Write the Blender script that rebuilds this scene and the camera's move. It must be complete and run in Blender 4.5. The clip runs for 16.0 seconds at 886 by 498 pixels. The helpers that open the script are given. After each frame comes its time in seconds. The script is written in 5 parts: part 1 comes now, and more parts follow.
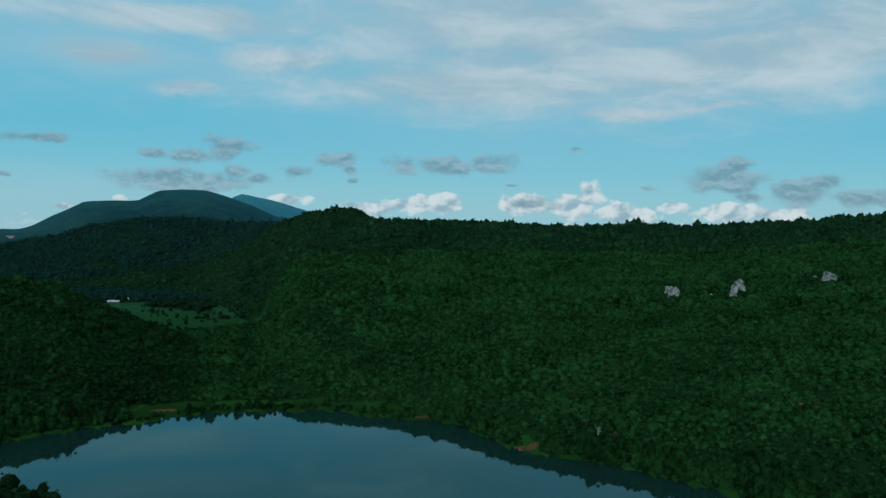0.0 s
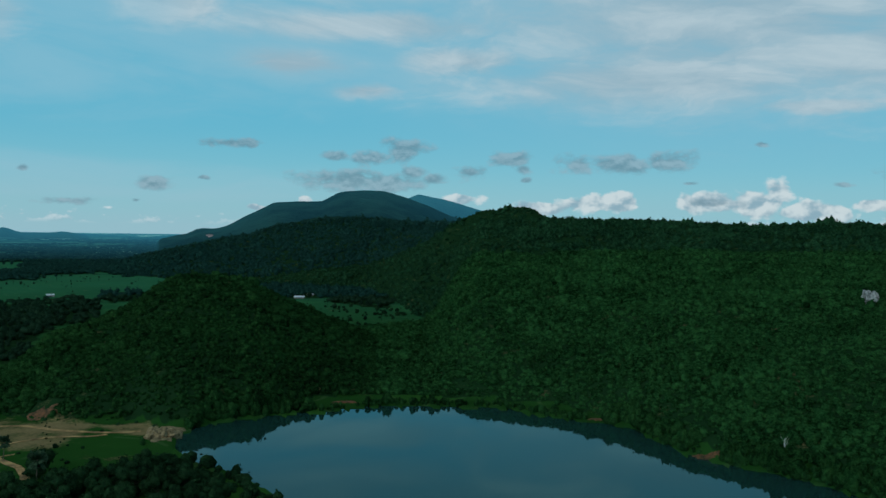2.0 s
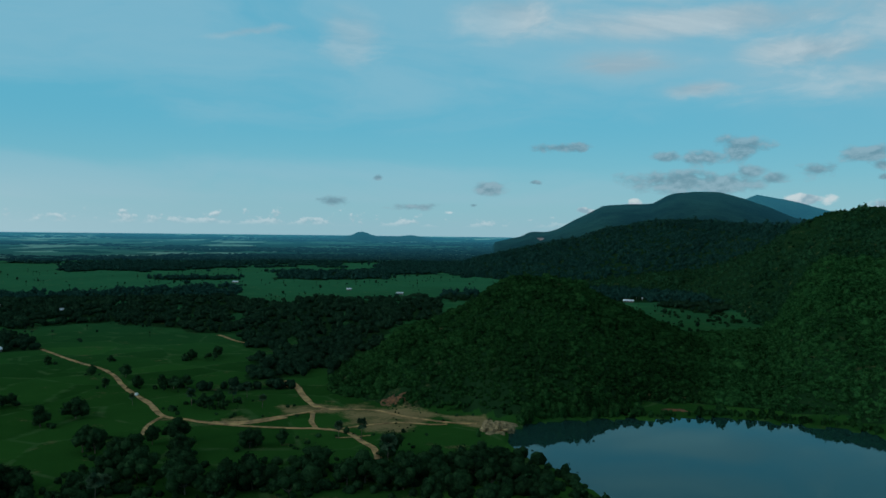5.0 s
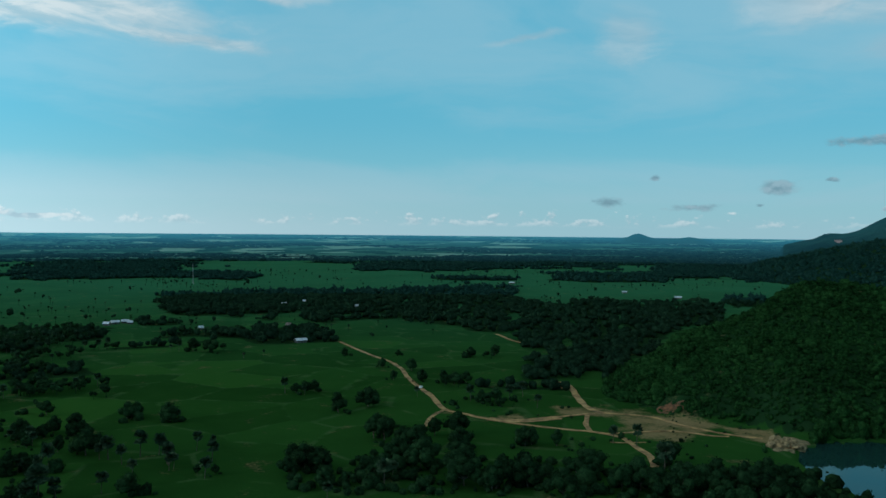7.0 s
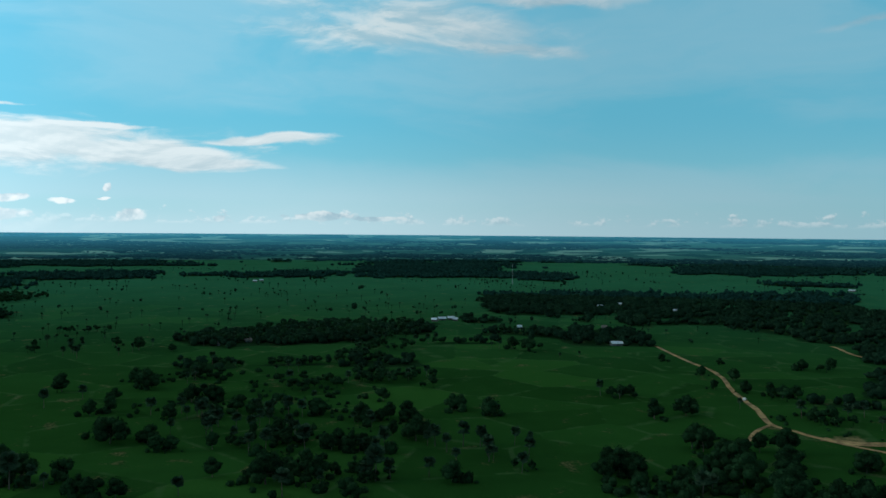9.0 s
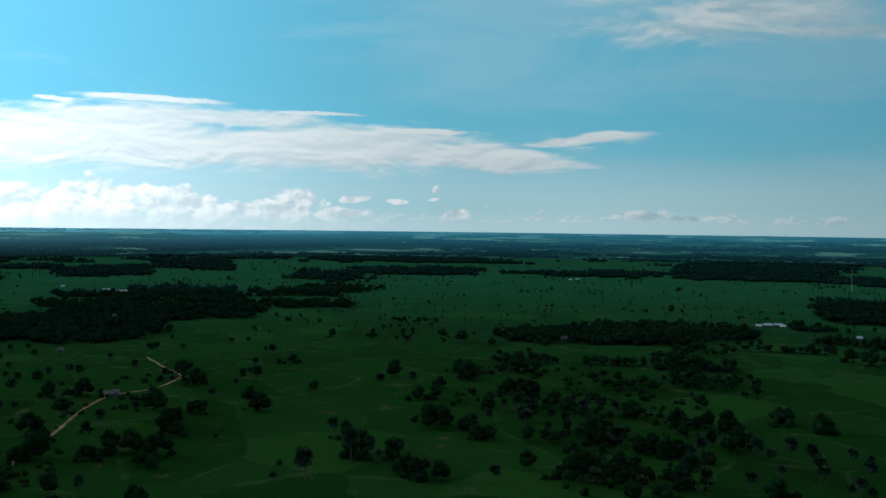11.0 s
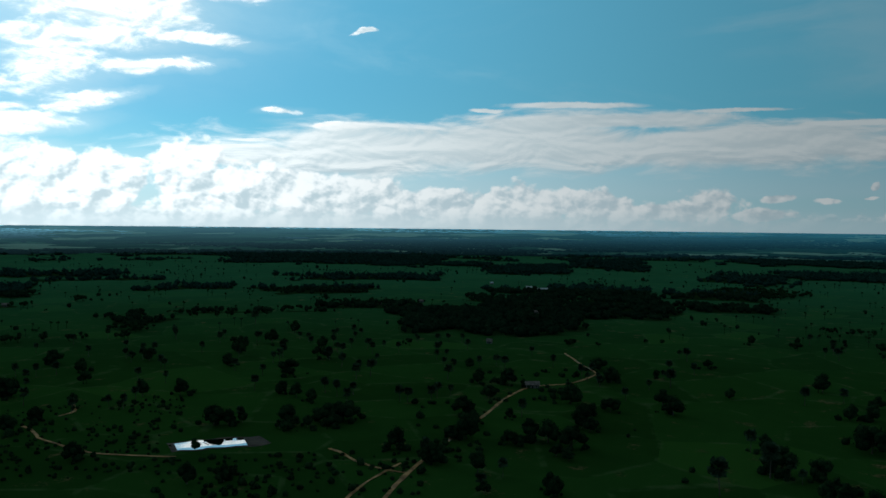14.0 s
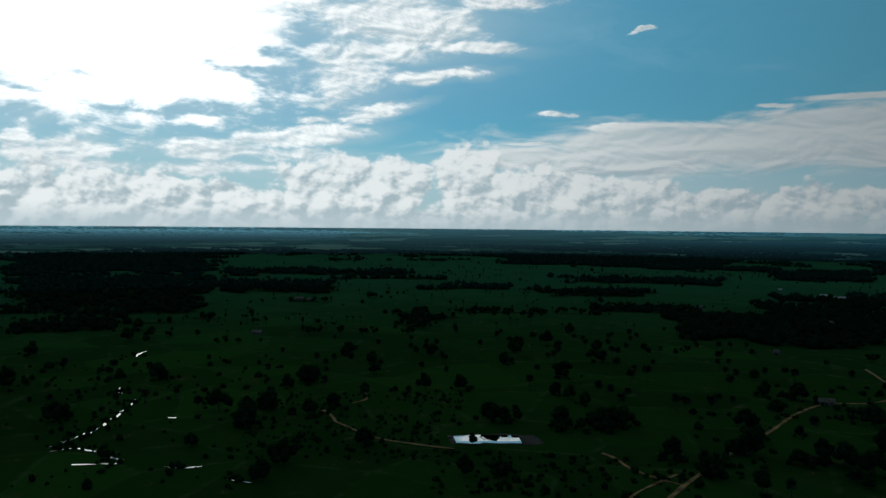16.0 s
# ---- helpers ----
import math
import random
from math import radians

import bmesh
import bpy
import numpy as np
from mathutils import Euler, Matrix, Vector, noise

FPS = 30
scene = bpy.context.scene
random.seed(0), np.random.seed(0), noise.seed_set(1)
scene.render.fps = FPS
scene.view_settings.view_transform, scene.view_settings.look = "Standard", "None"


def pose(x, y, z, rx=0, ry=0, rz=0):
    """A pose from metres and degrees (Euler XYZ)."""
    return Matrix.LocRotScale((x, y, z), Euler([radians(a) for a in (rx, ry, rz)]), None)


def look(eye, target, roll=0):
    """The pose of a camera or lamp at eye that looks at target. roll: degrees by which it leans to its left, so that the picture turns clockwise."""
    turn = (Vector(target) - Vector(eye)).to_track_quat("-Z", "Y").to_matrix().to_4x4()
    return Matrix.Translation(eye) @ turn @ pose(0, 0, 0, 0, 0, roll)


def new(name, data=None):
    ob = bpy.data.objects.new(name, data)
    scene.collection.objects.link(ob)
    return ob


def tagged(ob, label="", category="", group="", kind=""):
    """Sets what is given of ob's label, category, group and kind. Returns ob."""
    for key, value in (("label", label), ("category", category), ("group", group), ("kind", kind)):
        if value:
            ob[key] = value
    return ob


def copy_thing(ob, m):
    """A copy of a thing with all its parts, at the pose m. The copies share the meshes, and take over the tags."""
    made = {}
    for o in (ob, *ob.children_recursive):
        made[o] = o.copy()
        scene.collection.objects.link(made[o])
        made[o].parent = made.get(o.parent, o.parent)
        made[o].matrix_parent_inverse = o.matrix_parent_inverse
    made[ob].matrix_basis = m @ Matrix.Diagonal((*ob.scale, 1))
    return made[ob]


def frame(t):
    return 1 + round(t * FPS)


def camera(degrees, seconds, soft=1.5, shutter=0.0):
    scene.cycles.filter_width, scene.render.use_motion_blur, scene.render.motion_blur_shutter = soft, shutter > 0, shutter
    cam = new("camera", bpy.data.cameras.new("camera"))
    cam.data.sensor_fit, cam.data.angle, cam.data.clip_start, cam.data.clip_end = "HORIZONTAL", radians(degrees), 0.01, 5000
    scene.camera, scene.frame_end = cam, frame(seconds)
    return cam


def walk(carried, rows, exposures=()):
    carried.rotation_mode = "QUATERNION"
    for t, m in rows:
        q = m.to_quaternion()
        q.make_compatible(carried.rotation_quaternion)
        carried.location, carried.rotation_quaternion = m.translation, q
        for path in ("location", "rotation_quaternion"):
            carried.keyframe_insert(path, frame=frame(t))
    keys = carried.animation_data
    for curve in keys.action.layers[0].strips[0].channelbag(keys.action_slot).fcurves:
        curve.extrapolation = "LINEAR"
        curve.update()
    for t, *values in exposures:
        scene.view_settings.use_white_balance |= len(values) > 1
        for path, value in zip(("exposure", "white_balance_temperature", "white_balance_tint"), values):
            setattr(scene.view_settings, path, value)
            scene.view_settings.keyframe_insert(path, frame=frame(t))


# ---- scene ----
# ---------------------------------------------------------------- camera
EYE = 120.0                      # height of the camera over the plain
cam = camera(54.9, 16.0)
TURN = """0 0 -.92 .86; .5 2.25 -.96 .89; 1 5.16 -1.04 .91; 1.5 8.28 -1.09 .94; 2 11.58 -1.14 .93; 2.5 14.7 -1.17 .9
3 17.74 -1.19 .87; 3.5 21.21 -1.21 .81; 4 25.23 -1.24 .76; 4.2 26.87 -1.24 .74; 6.3 45.12 -1.3 .62; 6.5 47.1 -1.31 .58
7 51.76 -1.3 .54; 7.5 57.03 -1.29 .5; 8 62.5 -1.31 .48; 8.5 67.89 -1.32 .48; 9 72.78 -1.33 .49; 9.2 75.01 -1.34 .5
11.3 96.62 -1.61 .7; 11.5 98.54 -1.64 .69; 12 103.95 -1.68 .68; 12.5 108.96 -1.71 .65; 13 112.93 -1.73 .6; 13.5 116.85 -1.75 .62
14 121.1 -1.76 .61; 14.5 125.49 -1.76 .6; 15 130.15 -1.77 .56; 15.5 134.72 -1.77 .55; 16 139.42 -1.77 .54"""
rows = []
for item in TURN.replace("\n", ";").split(";"):
    t, yaw, tilt, lean = map(float, item.split())
    rows.append((t, pose(0, 0, EYE, 90 + tilt, 0, yaw) @ pose(0, 0, 0, 0, 0, lean)))
walk(cam, rows, exposures=((0, 0.0), (4, -0.12), (6.5, -0.05), (7.5, 0.0), (9, -0.12), (11.5, -0.65), (12.5, -0.92), (14, -1.32), (15, -1.55), (16, -1.95)))

# ---------------------------------------------------------------- sky and sun
SUN_AZ, SUN_EL = 168.0, 34.0


def table(text):
    return np.array([[float(v) for v in row.split()] for row in text.split(";")])


class Val:
    """A node socket with arithmetic."""
    tree = None

    def __init__(self, s):
        self.s = s

    def op(self, kind, *others):
        n = Val.tree.nodes.new("ShaderNodeMath")
        n.operation = kind
        for k, o in enumerate((self, *others)):
            if isinstance(o, Val):
                Val.tree.links.new(o.s, n.inputs[k])
            else:
                n.inputs[k].default_value = o
        return Val(n.outputs[0])

    def __add__(self, o): return self.op("ADD", o)
    def __sub__(self, o): return self.op("SUBTRACT", o)
    def __mul__(self, o): return self.op("MULTIPLY", o)
    def clip(self): return self.op("MINIMUM", 1.0).op("MAXIMUM", 0.0)

    def step(self, a, b):
        n = Val.tree.nodes.new("ShaderNodeMapRange")
        n.interpolation_type, n.clamp = "SMOOTHSTEP", False
        Val.tree.links.new(self.s, n.inputs[0])
        n.inputs[1].default_value, n.inputs[2].default_value = a, b
        return Val(n.outputs[0])

    def hump(self, a, b, c, d):
        return self.step(a, b) * self.step(d, c)


def vec(x, y, z=0.0):
    n = Val.tree.nodes.new("ShaderNodeCombineXYZ")
    for k, o in enumerate((x, y, z)):
        if isinstance(o, Val):
            Val.tree.links.new(o.s, n.inputs[k])
        else:
            n.inputs[k].default_value = o
    return n.outputs[0]


def fbm(v, scale, detail=5.0, rough=0.55, warp=0.0):
    n = Val.tree.nodes.new("ShaderNodeTexNoise")
    Val.tree.links.new(v, n.inputs["Vector"])
    n.inputs["Scale"].default_value, n.inputs["Detail"].default_value = scale, detail
    n.inputs["Roughness"].default_value, n.inputs["Distortion"].default_value = rough, warp
    return Val(n.outputs[0])


def blend(f, a, b):
    n = Val.tree.nodes.new("ShaderNodeMix")
    n.data_type = "RGBA"
    for k, o in ((0, f), (6, a), (7, b)):
        if isinstance(o, Val):
            Val.tree.links.new(o.s, n.inputs[k])
        elif isinstance(o, (int, float)):
            n.inputs[k].default_value = o
        else:
            n.inputs[k].default_value = (*o, 1)
    return Val(n.outputs[2])


def tint(a, c):
    n = Val.tree.nodes.new("ShaderNodeMix")
    n.data_type, n.blend_type = "RGBA", "MULTIPLY"
    n.inputs[0].default_value = 1
    Val.tree.links.new(a.s, n.inputs[6])
    if isinstance(c, Val):
        Val.tree.links.new(c.s, n.inputs[7])
    else:
        n.inputs[7].default_value = (*c, 1)
    return Val(n.outputs[2])


world = bpy.data.worlds.new("world")
scene.world = world
world.use_nodes = True
Val.tree = world.node_tree
Val.tree.nodes.clear()
coord = Val.tree.nodes.new("ShaderNodeTexCoord")
split = Val.tree.nodes.new("ShaderNodeSeparateXYZ")
Val.tree.links.new(coord.outputs["Generated"], split.inputs[0])
dx, dy, dz = (Val(o) for o in split.outputs)
az = (dx * -1.0).op("ARCTAN2", dy) * 57.2958          # degrees to the left of +y
el = dz.op("ARCSINE") * 57.2958                       # degrees over the horizon
sky = Val.tree.nodes.new("ShaderNodeTexSky")
sky.sky_type, sky.sun_disc = "NISHITA", False
sky.sun_elevation, sky.sun_rotation = radians(SUN_EL), radians(-SUN_AZ)
sky.air_density, sky.dust_density, sky.ozone_density = 1.0, 0.6, 2.0
nishita = tint(Val(sky.outputs[0]), (0.062, 0.100, 0.110))
glow = az.step(85.0, 150.0)                           # towards the sun's side
grad = blend(el.step(0.0, 8.0), (0.25, 0.54, 0.63), (0.118, 0.465, 0.63))
grad = blend(el.step(8.0, 16.0), grad, (0.118, 0.455, 0.63))
grad = blend(glow * el.step(2.0, 9.0), grad, (0.085, 0.36, 0.56))
base = blend(0.9, nishita, grad)


def zone(a0, a1, a2, a3, e0, e1, e2, e3):
    """A soft-edged stretch of sky."""
    return az.hump(a0, a1, a2, a3) * el.hump(e0, e1, e2, e3)


def nearest(groups, p):
    """How far outside the nearest cloud body a direction lies: 0 at its middle, 1 at its rim."""
    best = None
    for a0, e0, wa, we, lean_ in np.concatenate(groups):
        q = p
        if lean_:
            k = math.tan(radians(lean_))              # shear, so that the body climbs to one side
            n = Val.tree.nodes.new("ShaderNodeVectorMath")
            n.operation = "DOT_PRODUCT"
            Val.tree.links.new(p, n.inputs[0])
            n.inputs[1].default_value = (k, 1, 0)
            n2_ = Val.tree.nodes.new("ShaderNodeVectorMath")
            n2_.operation = "MULTIPLY"
            Val.tree.links.new(p, n2_.inputs[0])
            n2_.inputs[1].default_value = (1, 0, 0)
            n3_ = Val.tree.nodes.new("ShaderNodeVectorMath")
            n3_.operation = "ADD"
            Val.tree.links.new(n2_.outputs[0], n3_.inputs[0])
            Val.tree.links.new(vec(0.0, Val(n.outputs["Value"])), n3_.inputs[1])
            q, e0 = n3_.outputs[0], e0 + k * a0
        m = Val.tree.nodes.new("ShaderNodeVectorMath")
        m.operation = "MULTIPLY_ADD"
        Val.tree.links.new(q, m.inputs[0])
        m.inputs[1].default_value, m.inputs[2].default_value = (1 / wa, 1 / we, 0), (-a0 / wa, -e0 / we, 0)
        n = Val.tree.nodes.new("ShaderNodeVectorMath")
        n.operation = "LENGTH"
        Val.tree.links.new(m.outputs[0], n.inputs[0])
        d = Val(n.outputs["Value"])
        best = best.op("MINIMUM", d) if best else d
    return best


def billow(p, scale, detail=2.0):
    """Rounded heads, as on heaped clouds: 0.8 at a head's middle."""
    n = Val.tree.nodes.new("ShaderNodeTexVoronoi")
    n.voronoi_dimensions = "2D"
    Val.tree.links.new(p, n.inputs["Vector"])
    n.inputs["Scale"].default_value, n.inputs["Detail"].default_value, n.inputs["Roughness"].default_value = scale, detail, 0.5
    return Val(n.outputs["Distance"]) * -1.0 + 0.8


# cloud bodies: bearing, elevation, half width, half height, lean, all in degrees
# flat grey-white sheets high over the hills
SHEET_A = table("-7.9 13.94 18.04 5.69 0;-2.3 10.02 12.52 2.09 0;-18.0 11.33 12.98 3.23 0;16.9 13.32 9.45 0.99 0;10.1 11.31 4.11 0.99 0;21.9 10.84 3.88 0.91 0;-12.4 8.04 4.08 0.53 0;-17.7 8.45 3.97 0.30 5;5.4 19.32 26.47 4.18 0;-25.1 12.38 8.92 3.42 0;15.7 13.53 6.32 0.84 0;39.8 12.45 2.04 1.71 0;29.5 13.95 3.03 1.37 0;16.7 9.11 2.05 0.46 0;74.8 13.56 8.31 1.71 -6;69.6 12.06 5.93 0.53 -5")
SHEET_B = table("65.6 14.84 6.38 0.46 0;83.3 5.90 2.38 0.34 0;46.1 12.67 2.61 0.30 8;78.9 12.75 5.83 1.21 0")
# the long streaked bank over the plain
BANK_A = table("117.2 5.16 19.96 1.75 0;103.4 5.09 14.05 1.67 0;93.0 4.75 8.57 0.91 0;84.9 5.73 4.66 0.34 6;95.6 6.24 4.13 0.23 0;112.8 7.79 4.31 0.23 0;118.4 7.46 1.03 0.15 0;101.8 7.27 3.22 0.15 0;89.2 4.13 5.5 0.5 0;126.7 4.43 9.10 1.75 0;111.0 6.70 9.80 0.61 0;124.1 4.96 12.08 1.59 0;115.4 5.87 6.93 1.52 6;132.8 4.35 6.41 0.84 0;133.6 5.25 1.89 0.15 0")
# ragged bright clouds round the sun
GLARE_A = table("163.1 10.84 11.47 4.56 0;156.2 8.61 6.18 1.52 0;153.4 12.44 4.79 1.52 0;152.7 10.38 3.14 0.61 0;145.7 10.48 2.45 2.66 0;143.1 13.05 5.68 2.09 0;138.2 11.62 3.61 0.38 -4;140.1 9.72 3.42 0.42 4;144.0 7.24 2.46 0.46 12;148.1 5.74 3.19 0.61 6;151.2 5.40 2.04 0.61 0;153.7 4.49 5.52 0.68 -3;153.4 3.41 4.42 0.38 0;147.9 6.63 1.69 0.27 0;135.6 14.31 3.03 0.46 0;126.4 12.48 0.8 0.12 8")
GLARE_B = table("155.5 6.45 1.46 0.38 0;165.9 4.63 0.82 1.59 0;163.0 4.26 1.91 1.29 20;162.8 3.34 3.48 0.34 0;165.0 14.83 20.54 4.18 0;131.8 7.13 1.13 0.19 0;128.1 6.47 2.23 0.19 0")
# heaped clouds along the horizon
HEAP_A = table("166.0 1.26 4.41 1.90 0;159.6 1.32 4.63 1.59 0;153.5 1.43 2.21 0.95 0;150.1 1.11 2.05 0.84 0;145.6 1.99 4.15 1.82 0;142.6 2.70 2.65 1.29 0;137.7 2.75 2.20 1.90 0;135.1 1.91 3.60 1.59 0;130.6 1.89 2.63 1.37 0;127.3 1.53 3.53 1.06 0;122.3 1.11 4.35 0.91 0;115.7 1.34 4.52 1.06 0;171.2 1.79 5.17 2.66 0;110.9 1.15 3.39 0.91 0;107.2 0.75 3.79 0.68 0;103.4 1.40 1.82 1.06 0")
HEAP_B = table("100.7 0.67 2.27 0.46 0;99.6 1.70 1.06 0.30 0;96.6 1.62 1.05 0.27 0;94.3 2.46 0.37 0.30 0;94.6 1.78 0.60 0.15 0;92.9 0.75 0.89 0.46 0;87.5 0.55 0.44 0.19 0;81.1 0.74 2.62 0.34 0;77.4 0.63 1.70 0.23 0;1.7 2.05 2.09 0.68 0;-0.2 2.08 1.29 0.76 0;-5.9 2.08 2.34 0.68 0;-9.9 2.83 1.05 1.14 0;-8.7 2.03 2.25 0.99 0;-11.8 1.54 3.16 0.68 0;-15.0 2.01 1.54 0.53 0")
HEAP_C = table("-18.5 1.67 3.42 0.68 0;-21.7 1.61 2.12 0.61 0;5.1 1.69 2.27 0.46 0;10.3 2.19 1.42 0.42 0;23.9 1.34 0.87 0.30 0;21.0 2.05 0.57 0.38 0")
# small grey puffs
PUFF_A = table("25.8 5.53 1.54 0.30 0;18.9 4.90 0.86 0.38 0;16.1 4.88 1.64 0.53 0;14.5 5.37 1.47 0.76 0;17.8 3.30 3.07 0.68 0;15.4 3.31 2.75 0.68 0;13.6 4.02 0.81 0.38 0;12.3 3.47 0.89 0.34 0;9.9 3.98 1.12 0.46 0;7.1 5.02 1.21 0.53 0;6.3 4.22 0.53 0.30 0;6.2 3.51 0.38 0.19 0;2.8 4.67 1.37 0.61 0;-0.0 4.64 1.82 0.65 0;-3.2 4.76 1.40 0.65 0;-18.1 3.75 2.45 0.84 0")
PUFF_B = table("-18.8 4.67 1.01 0.53 0;-22.5 2.95 2.10 0.68 0;-23.9 3.56 1.39 0.42 0;-26.2 2.58 2.11 0.61 0;-20.0 2.67 1.14 0.30 0;-4.5 3.34 0.38 0.15 0;-8.8 5.80 0.37 0.15 0;-6.2 2.12 1.58 0.30 0;-13.4 3.25 0.52 0.15 0;30.3 2.92 0.99 0.42 0;25.9 5.54 0.76 0.23 0;24.3 5.55 0.46 0.27 0;37.9 3.51 0.30 0.19 0;35.3 1.59 1.43 0.23 0;40.8 1.78 1.11 0.30 0;27.3 3.23 0.38 0.15 0")
PUFF_C = table("31.4 1.69 0.30 0.11 0")

wob = fbm(vec(az * 0.05, el * 0.12), 2.0, 4, 0.55)
flat = vec(az * 0.055 + wob * 0.5, el * 0.2 + wob * 0.5)
flat_up = vec(az * 0.055 + wob * 0.5 + 0.02, el * 0.2 + wob * 0.5 + 0.09)
n_flat, n_soft = fbm(flat, 1.6, 9, 0.6, 0.35), fbm(flat, 0.9, 5, 0.55, 0.8)
bend_a, bend_e = fbm(vec(az * 0.35, el * 0.6, 1.0), 1.0, 4) - 0.5, fbm(vec(az * 0.35, el * 0.6, 7.0), 1.0, 4) - 0.5
sunward = az.step(108.0, 146.0)
# thin veils
wisps = (zone(14, 30, 130, 150, 1.2, 2.2, 3.6, 5.5) * 0.28 + zone(-40, -10, 90, 115, 5.0, 10.0, 40, 60) * 0.24 + n_soft * 0.7 + n_flat * 0.3 - 0.48).step(0.06, 0.36)
out = blend(wisps * 0.42, base, blend(glow, (0.33, 0.55, 0.66), (0.48, 0.72, 0.84)))
# sheets
bent = vec(az + bend_a * 3.0, el + bend_e * 1.1)
far_out = nearest([SHEET_A, SHEET_B], bent)
d_sheet = ((n_flat - 0.5) * 2.4 + (n_soft - 0.5) * 0.8 + 1.12 - far_out).step(-0.3, 0.95) * (az.step(27.0, 31.0) * az.step(66.0, 58.0) * -0.45 + 1.0)
out = blend(far_out.step(2.2, 0.7) * (n_soft * 0.9 + 0.1) * az.step(34.0, 20.0) * 0.6, out, (0.33, 0.52, 0.62))
c_sheet = blend(n_flat.step(0.38, 0.68), (0.31, 0.46, 0.55), (0.50, 0.62, 0.68))
lit = (n_flat - fbm(flat_up, 1.6, 9, 0.6, 0.35) + 0.5).step(0.42, 0.6)
c_sheet = blend(az.step(55.0, 80.0), c_sheet, blend(lit, (0.33, 0.50, 0.58), (0.60, 0.68, 0.70)))
out = blend(d_sheet * 0.88, out, c_sheet)
# round the sun
n_streak = fbm(vec(az * 0.13 + el * 0.05, el * 0.5), 1.5, 8, 0.58, 0.5)
n_rag = fbm(vec(az * 0.22, el * 0.5), 1.3, 9, 0.62, 0.3)
far_out = nearest([GLARE_A, GLARE_B], bent)
out = blend(far_out.step(2.6, 0.6) * (n_soft * 0.7 + n_rag * 0.6 + 0.0).clip() * az.step(124.0, 142.0) * 0.9, out, (0.50, 0.66, 0.73))
d_glare = ((n_rag - 0.5) * 2.6 + (n_streak - 0.5) * 1.6 + 1.12 - far_out).step(-0.15, 0.6)
lit = (n_rag - fbm(vec(az * 0.22 + 0.06, el * 0.5 + 0.1), 1.3, 9, 0.62, 0.3) + 0.5).step(0.36, 0.64)
c_glare = blend(lit, (0.50, 0.64, 0.70), (1.1, 1.15, 1.16))
c_glare = blend(zone(146, 158, 200, 230, 4.6, 8.5, 40, 60), c_glare, (1.9, 1.92, 1.9))
out = blend(d_glare * 0.95, out, c_glare)
mist = blend(az.step(40.0, 80.0), (0.31, 0.52, 0.60), (0.43, 0.62, 0.69))
mist = blend(az.step(85.0, 130.0), mist, (0.50, 0.62, 0.67))
out = blend(el.step(6.0, 0.5) * az.step(70.0, 118.0) * 0.6, out, mist)
# the streaked bank
bent = vec(az + bend_a * 1.0, el + bend_e * 0.5)
d_bank = ((n_streak - 0.5) * 1.7 + 1.12 - nearest([BANK_A], bent)).step(-0.1, 0.55)
lit = (n_streak - fbm(vec(az * 0.13 + el * 0.05 + 0.03, el * 0.5 + 0.12), 1.5, 8, 0.58, 0.5) + 0.5).step(0.38, 0.62)
c_bank = blend(lit * 0.75, blend(el.step(3.2, 5.2), (0.40, 0.52, 0.58), (0.52, 0.62, 0.66)), (0.68, 0.75, 0.77))
c_bank = blend(sunward, c_bank, blend(lit, blend(el.step(3.0, 5.2), (0.46, 0.57, 0.62), (0.66, 0.76, 0.79)), (0.90, 0.96, 0.97)))
out = blend(d_bank * 0.93, out, c_bank)
out = blend(el.step(4.5, 0.8) * az.hump(-60.0, -30.0, 80.0, 105.0) * (n_soft * 0.6 + az.step(30.0, 60.0) * 0.2 + 0.15), out, mist)
# a low row of small heads, then the tall heaps
n_small = fbm(vec(az * 0.75, el * 1.15, 2.0), 1.0, 7, 0.58, 0.1)
rise = n_small - fbm(vec(az * 0.75 + 0.06, el * 1.15 + 0.2, 2.0), 1.0, 7, 0.58, 0.1)
d_row = ((n_soft * -1.5 + 1.9 - el) * 0.22 + n_small - 0.6).step(0.0, 0.12) * el.step(0.15, 0.5) * az.hump(22.0, 30.0, 90.0, 104.0)
out = blend(d_row * 0.75, out, blend((rise + 0.5).step(0.4, 0.6), (0.30, 0.46, 0.54), (0.64, 0.74, 0.78)))
heads = billow(vec(az + bend_a * 1.2, el * 1.15 + bend_e * 1.0), 0.42, 3.0)
far_out = nearest([HEAP_A, HEAP_B, HEAP_C], bent)
low = ((heads - 0.3) * 0.9 + (n_small - 0.5) * 1.4 + (az.step(96.0, 128.0) * 0.9 + az.step(-4.0, -9.0) * 0.5 + 0.75 - el) * 0.9).step(0.0, 0.5) * (az.step(88.0, 112.0) + az.step(4.0, -4.0)).clip()
d_heap = ((heads - 0.3) * 0.75 + (n_small - 0.5) * 0.9 + az.step(95.0, 125.0) * 0.42 + 1.22 - far_out).step(0.0, 0.34).op("MAXIMUM", low * 0.85)
lit = ((heads - billow(vec(az + bend_a * 1.2 + 0.3, el * 1.15 + bend_e * 1.0 + 0.4), 0.42, 3.0)) * 0.5 + rise * 0.5 + (el - 1.4) * 0.04 + 0.52).step(0.32, 0.68)
c_heap = blend(lit, (0.26, 0.41, 0.50), (0.62, 0.71, 0.74))
c_heap = blend(az.step(70.0, 108.0), c_heap, blend(lit, (0.44, 0.56, 0.62), (0.74, 0.80, 0.82)))
c_heap = blend(sunward, c_heap, blend(lit, (0.42, 0.53, 0.58), (0.92, 0.97, 0.98)))
out = blend(d_heap * 0.9, out, c_heap)
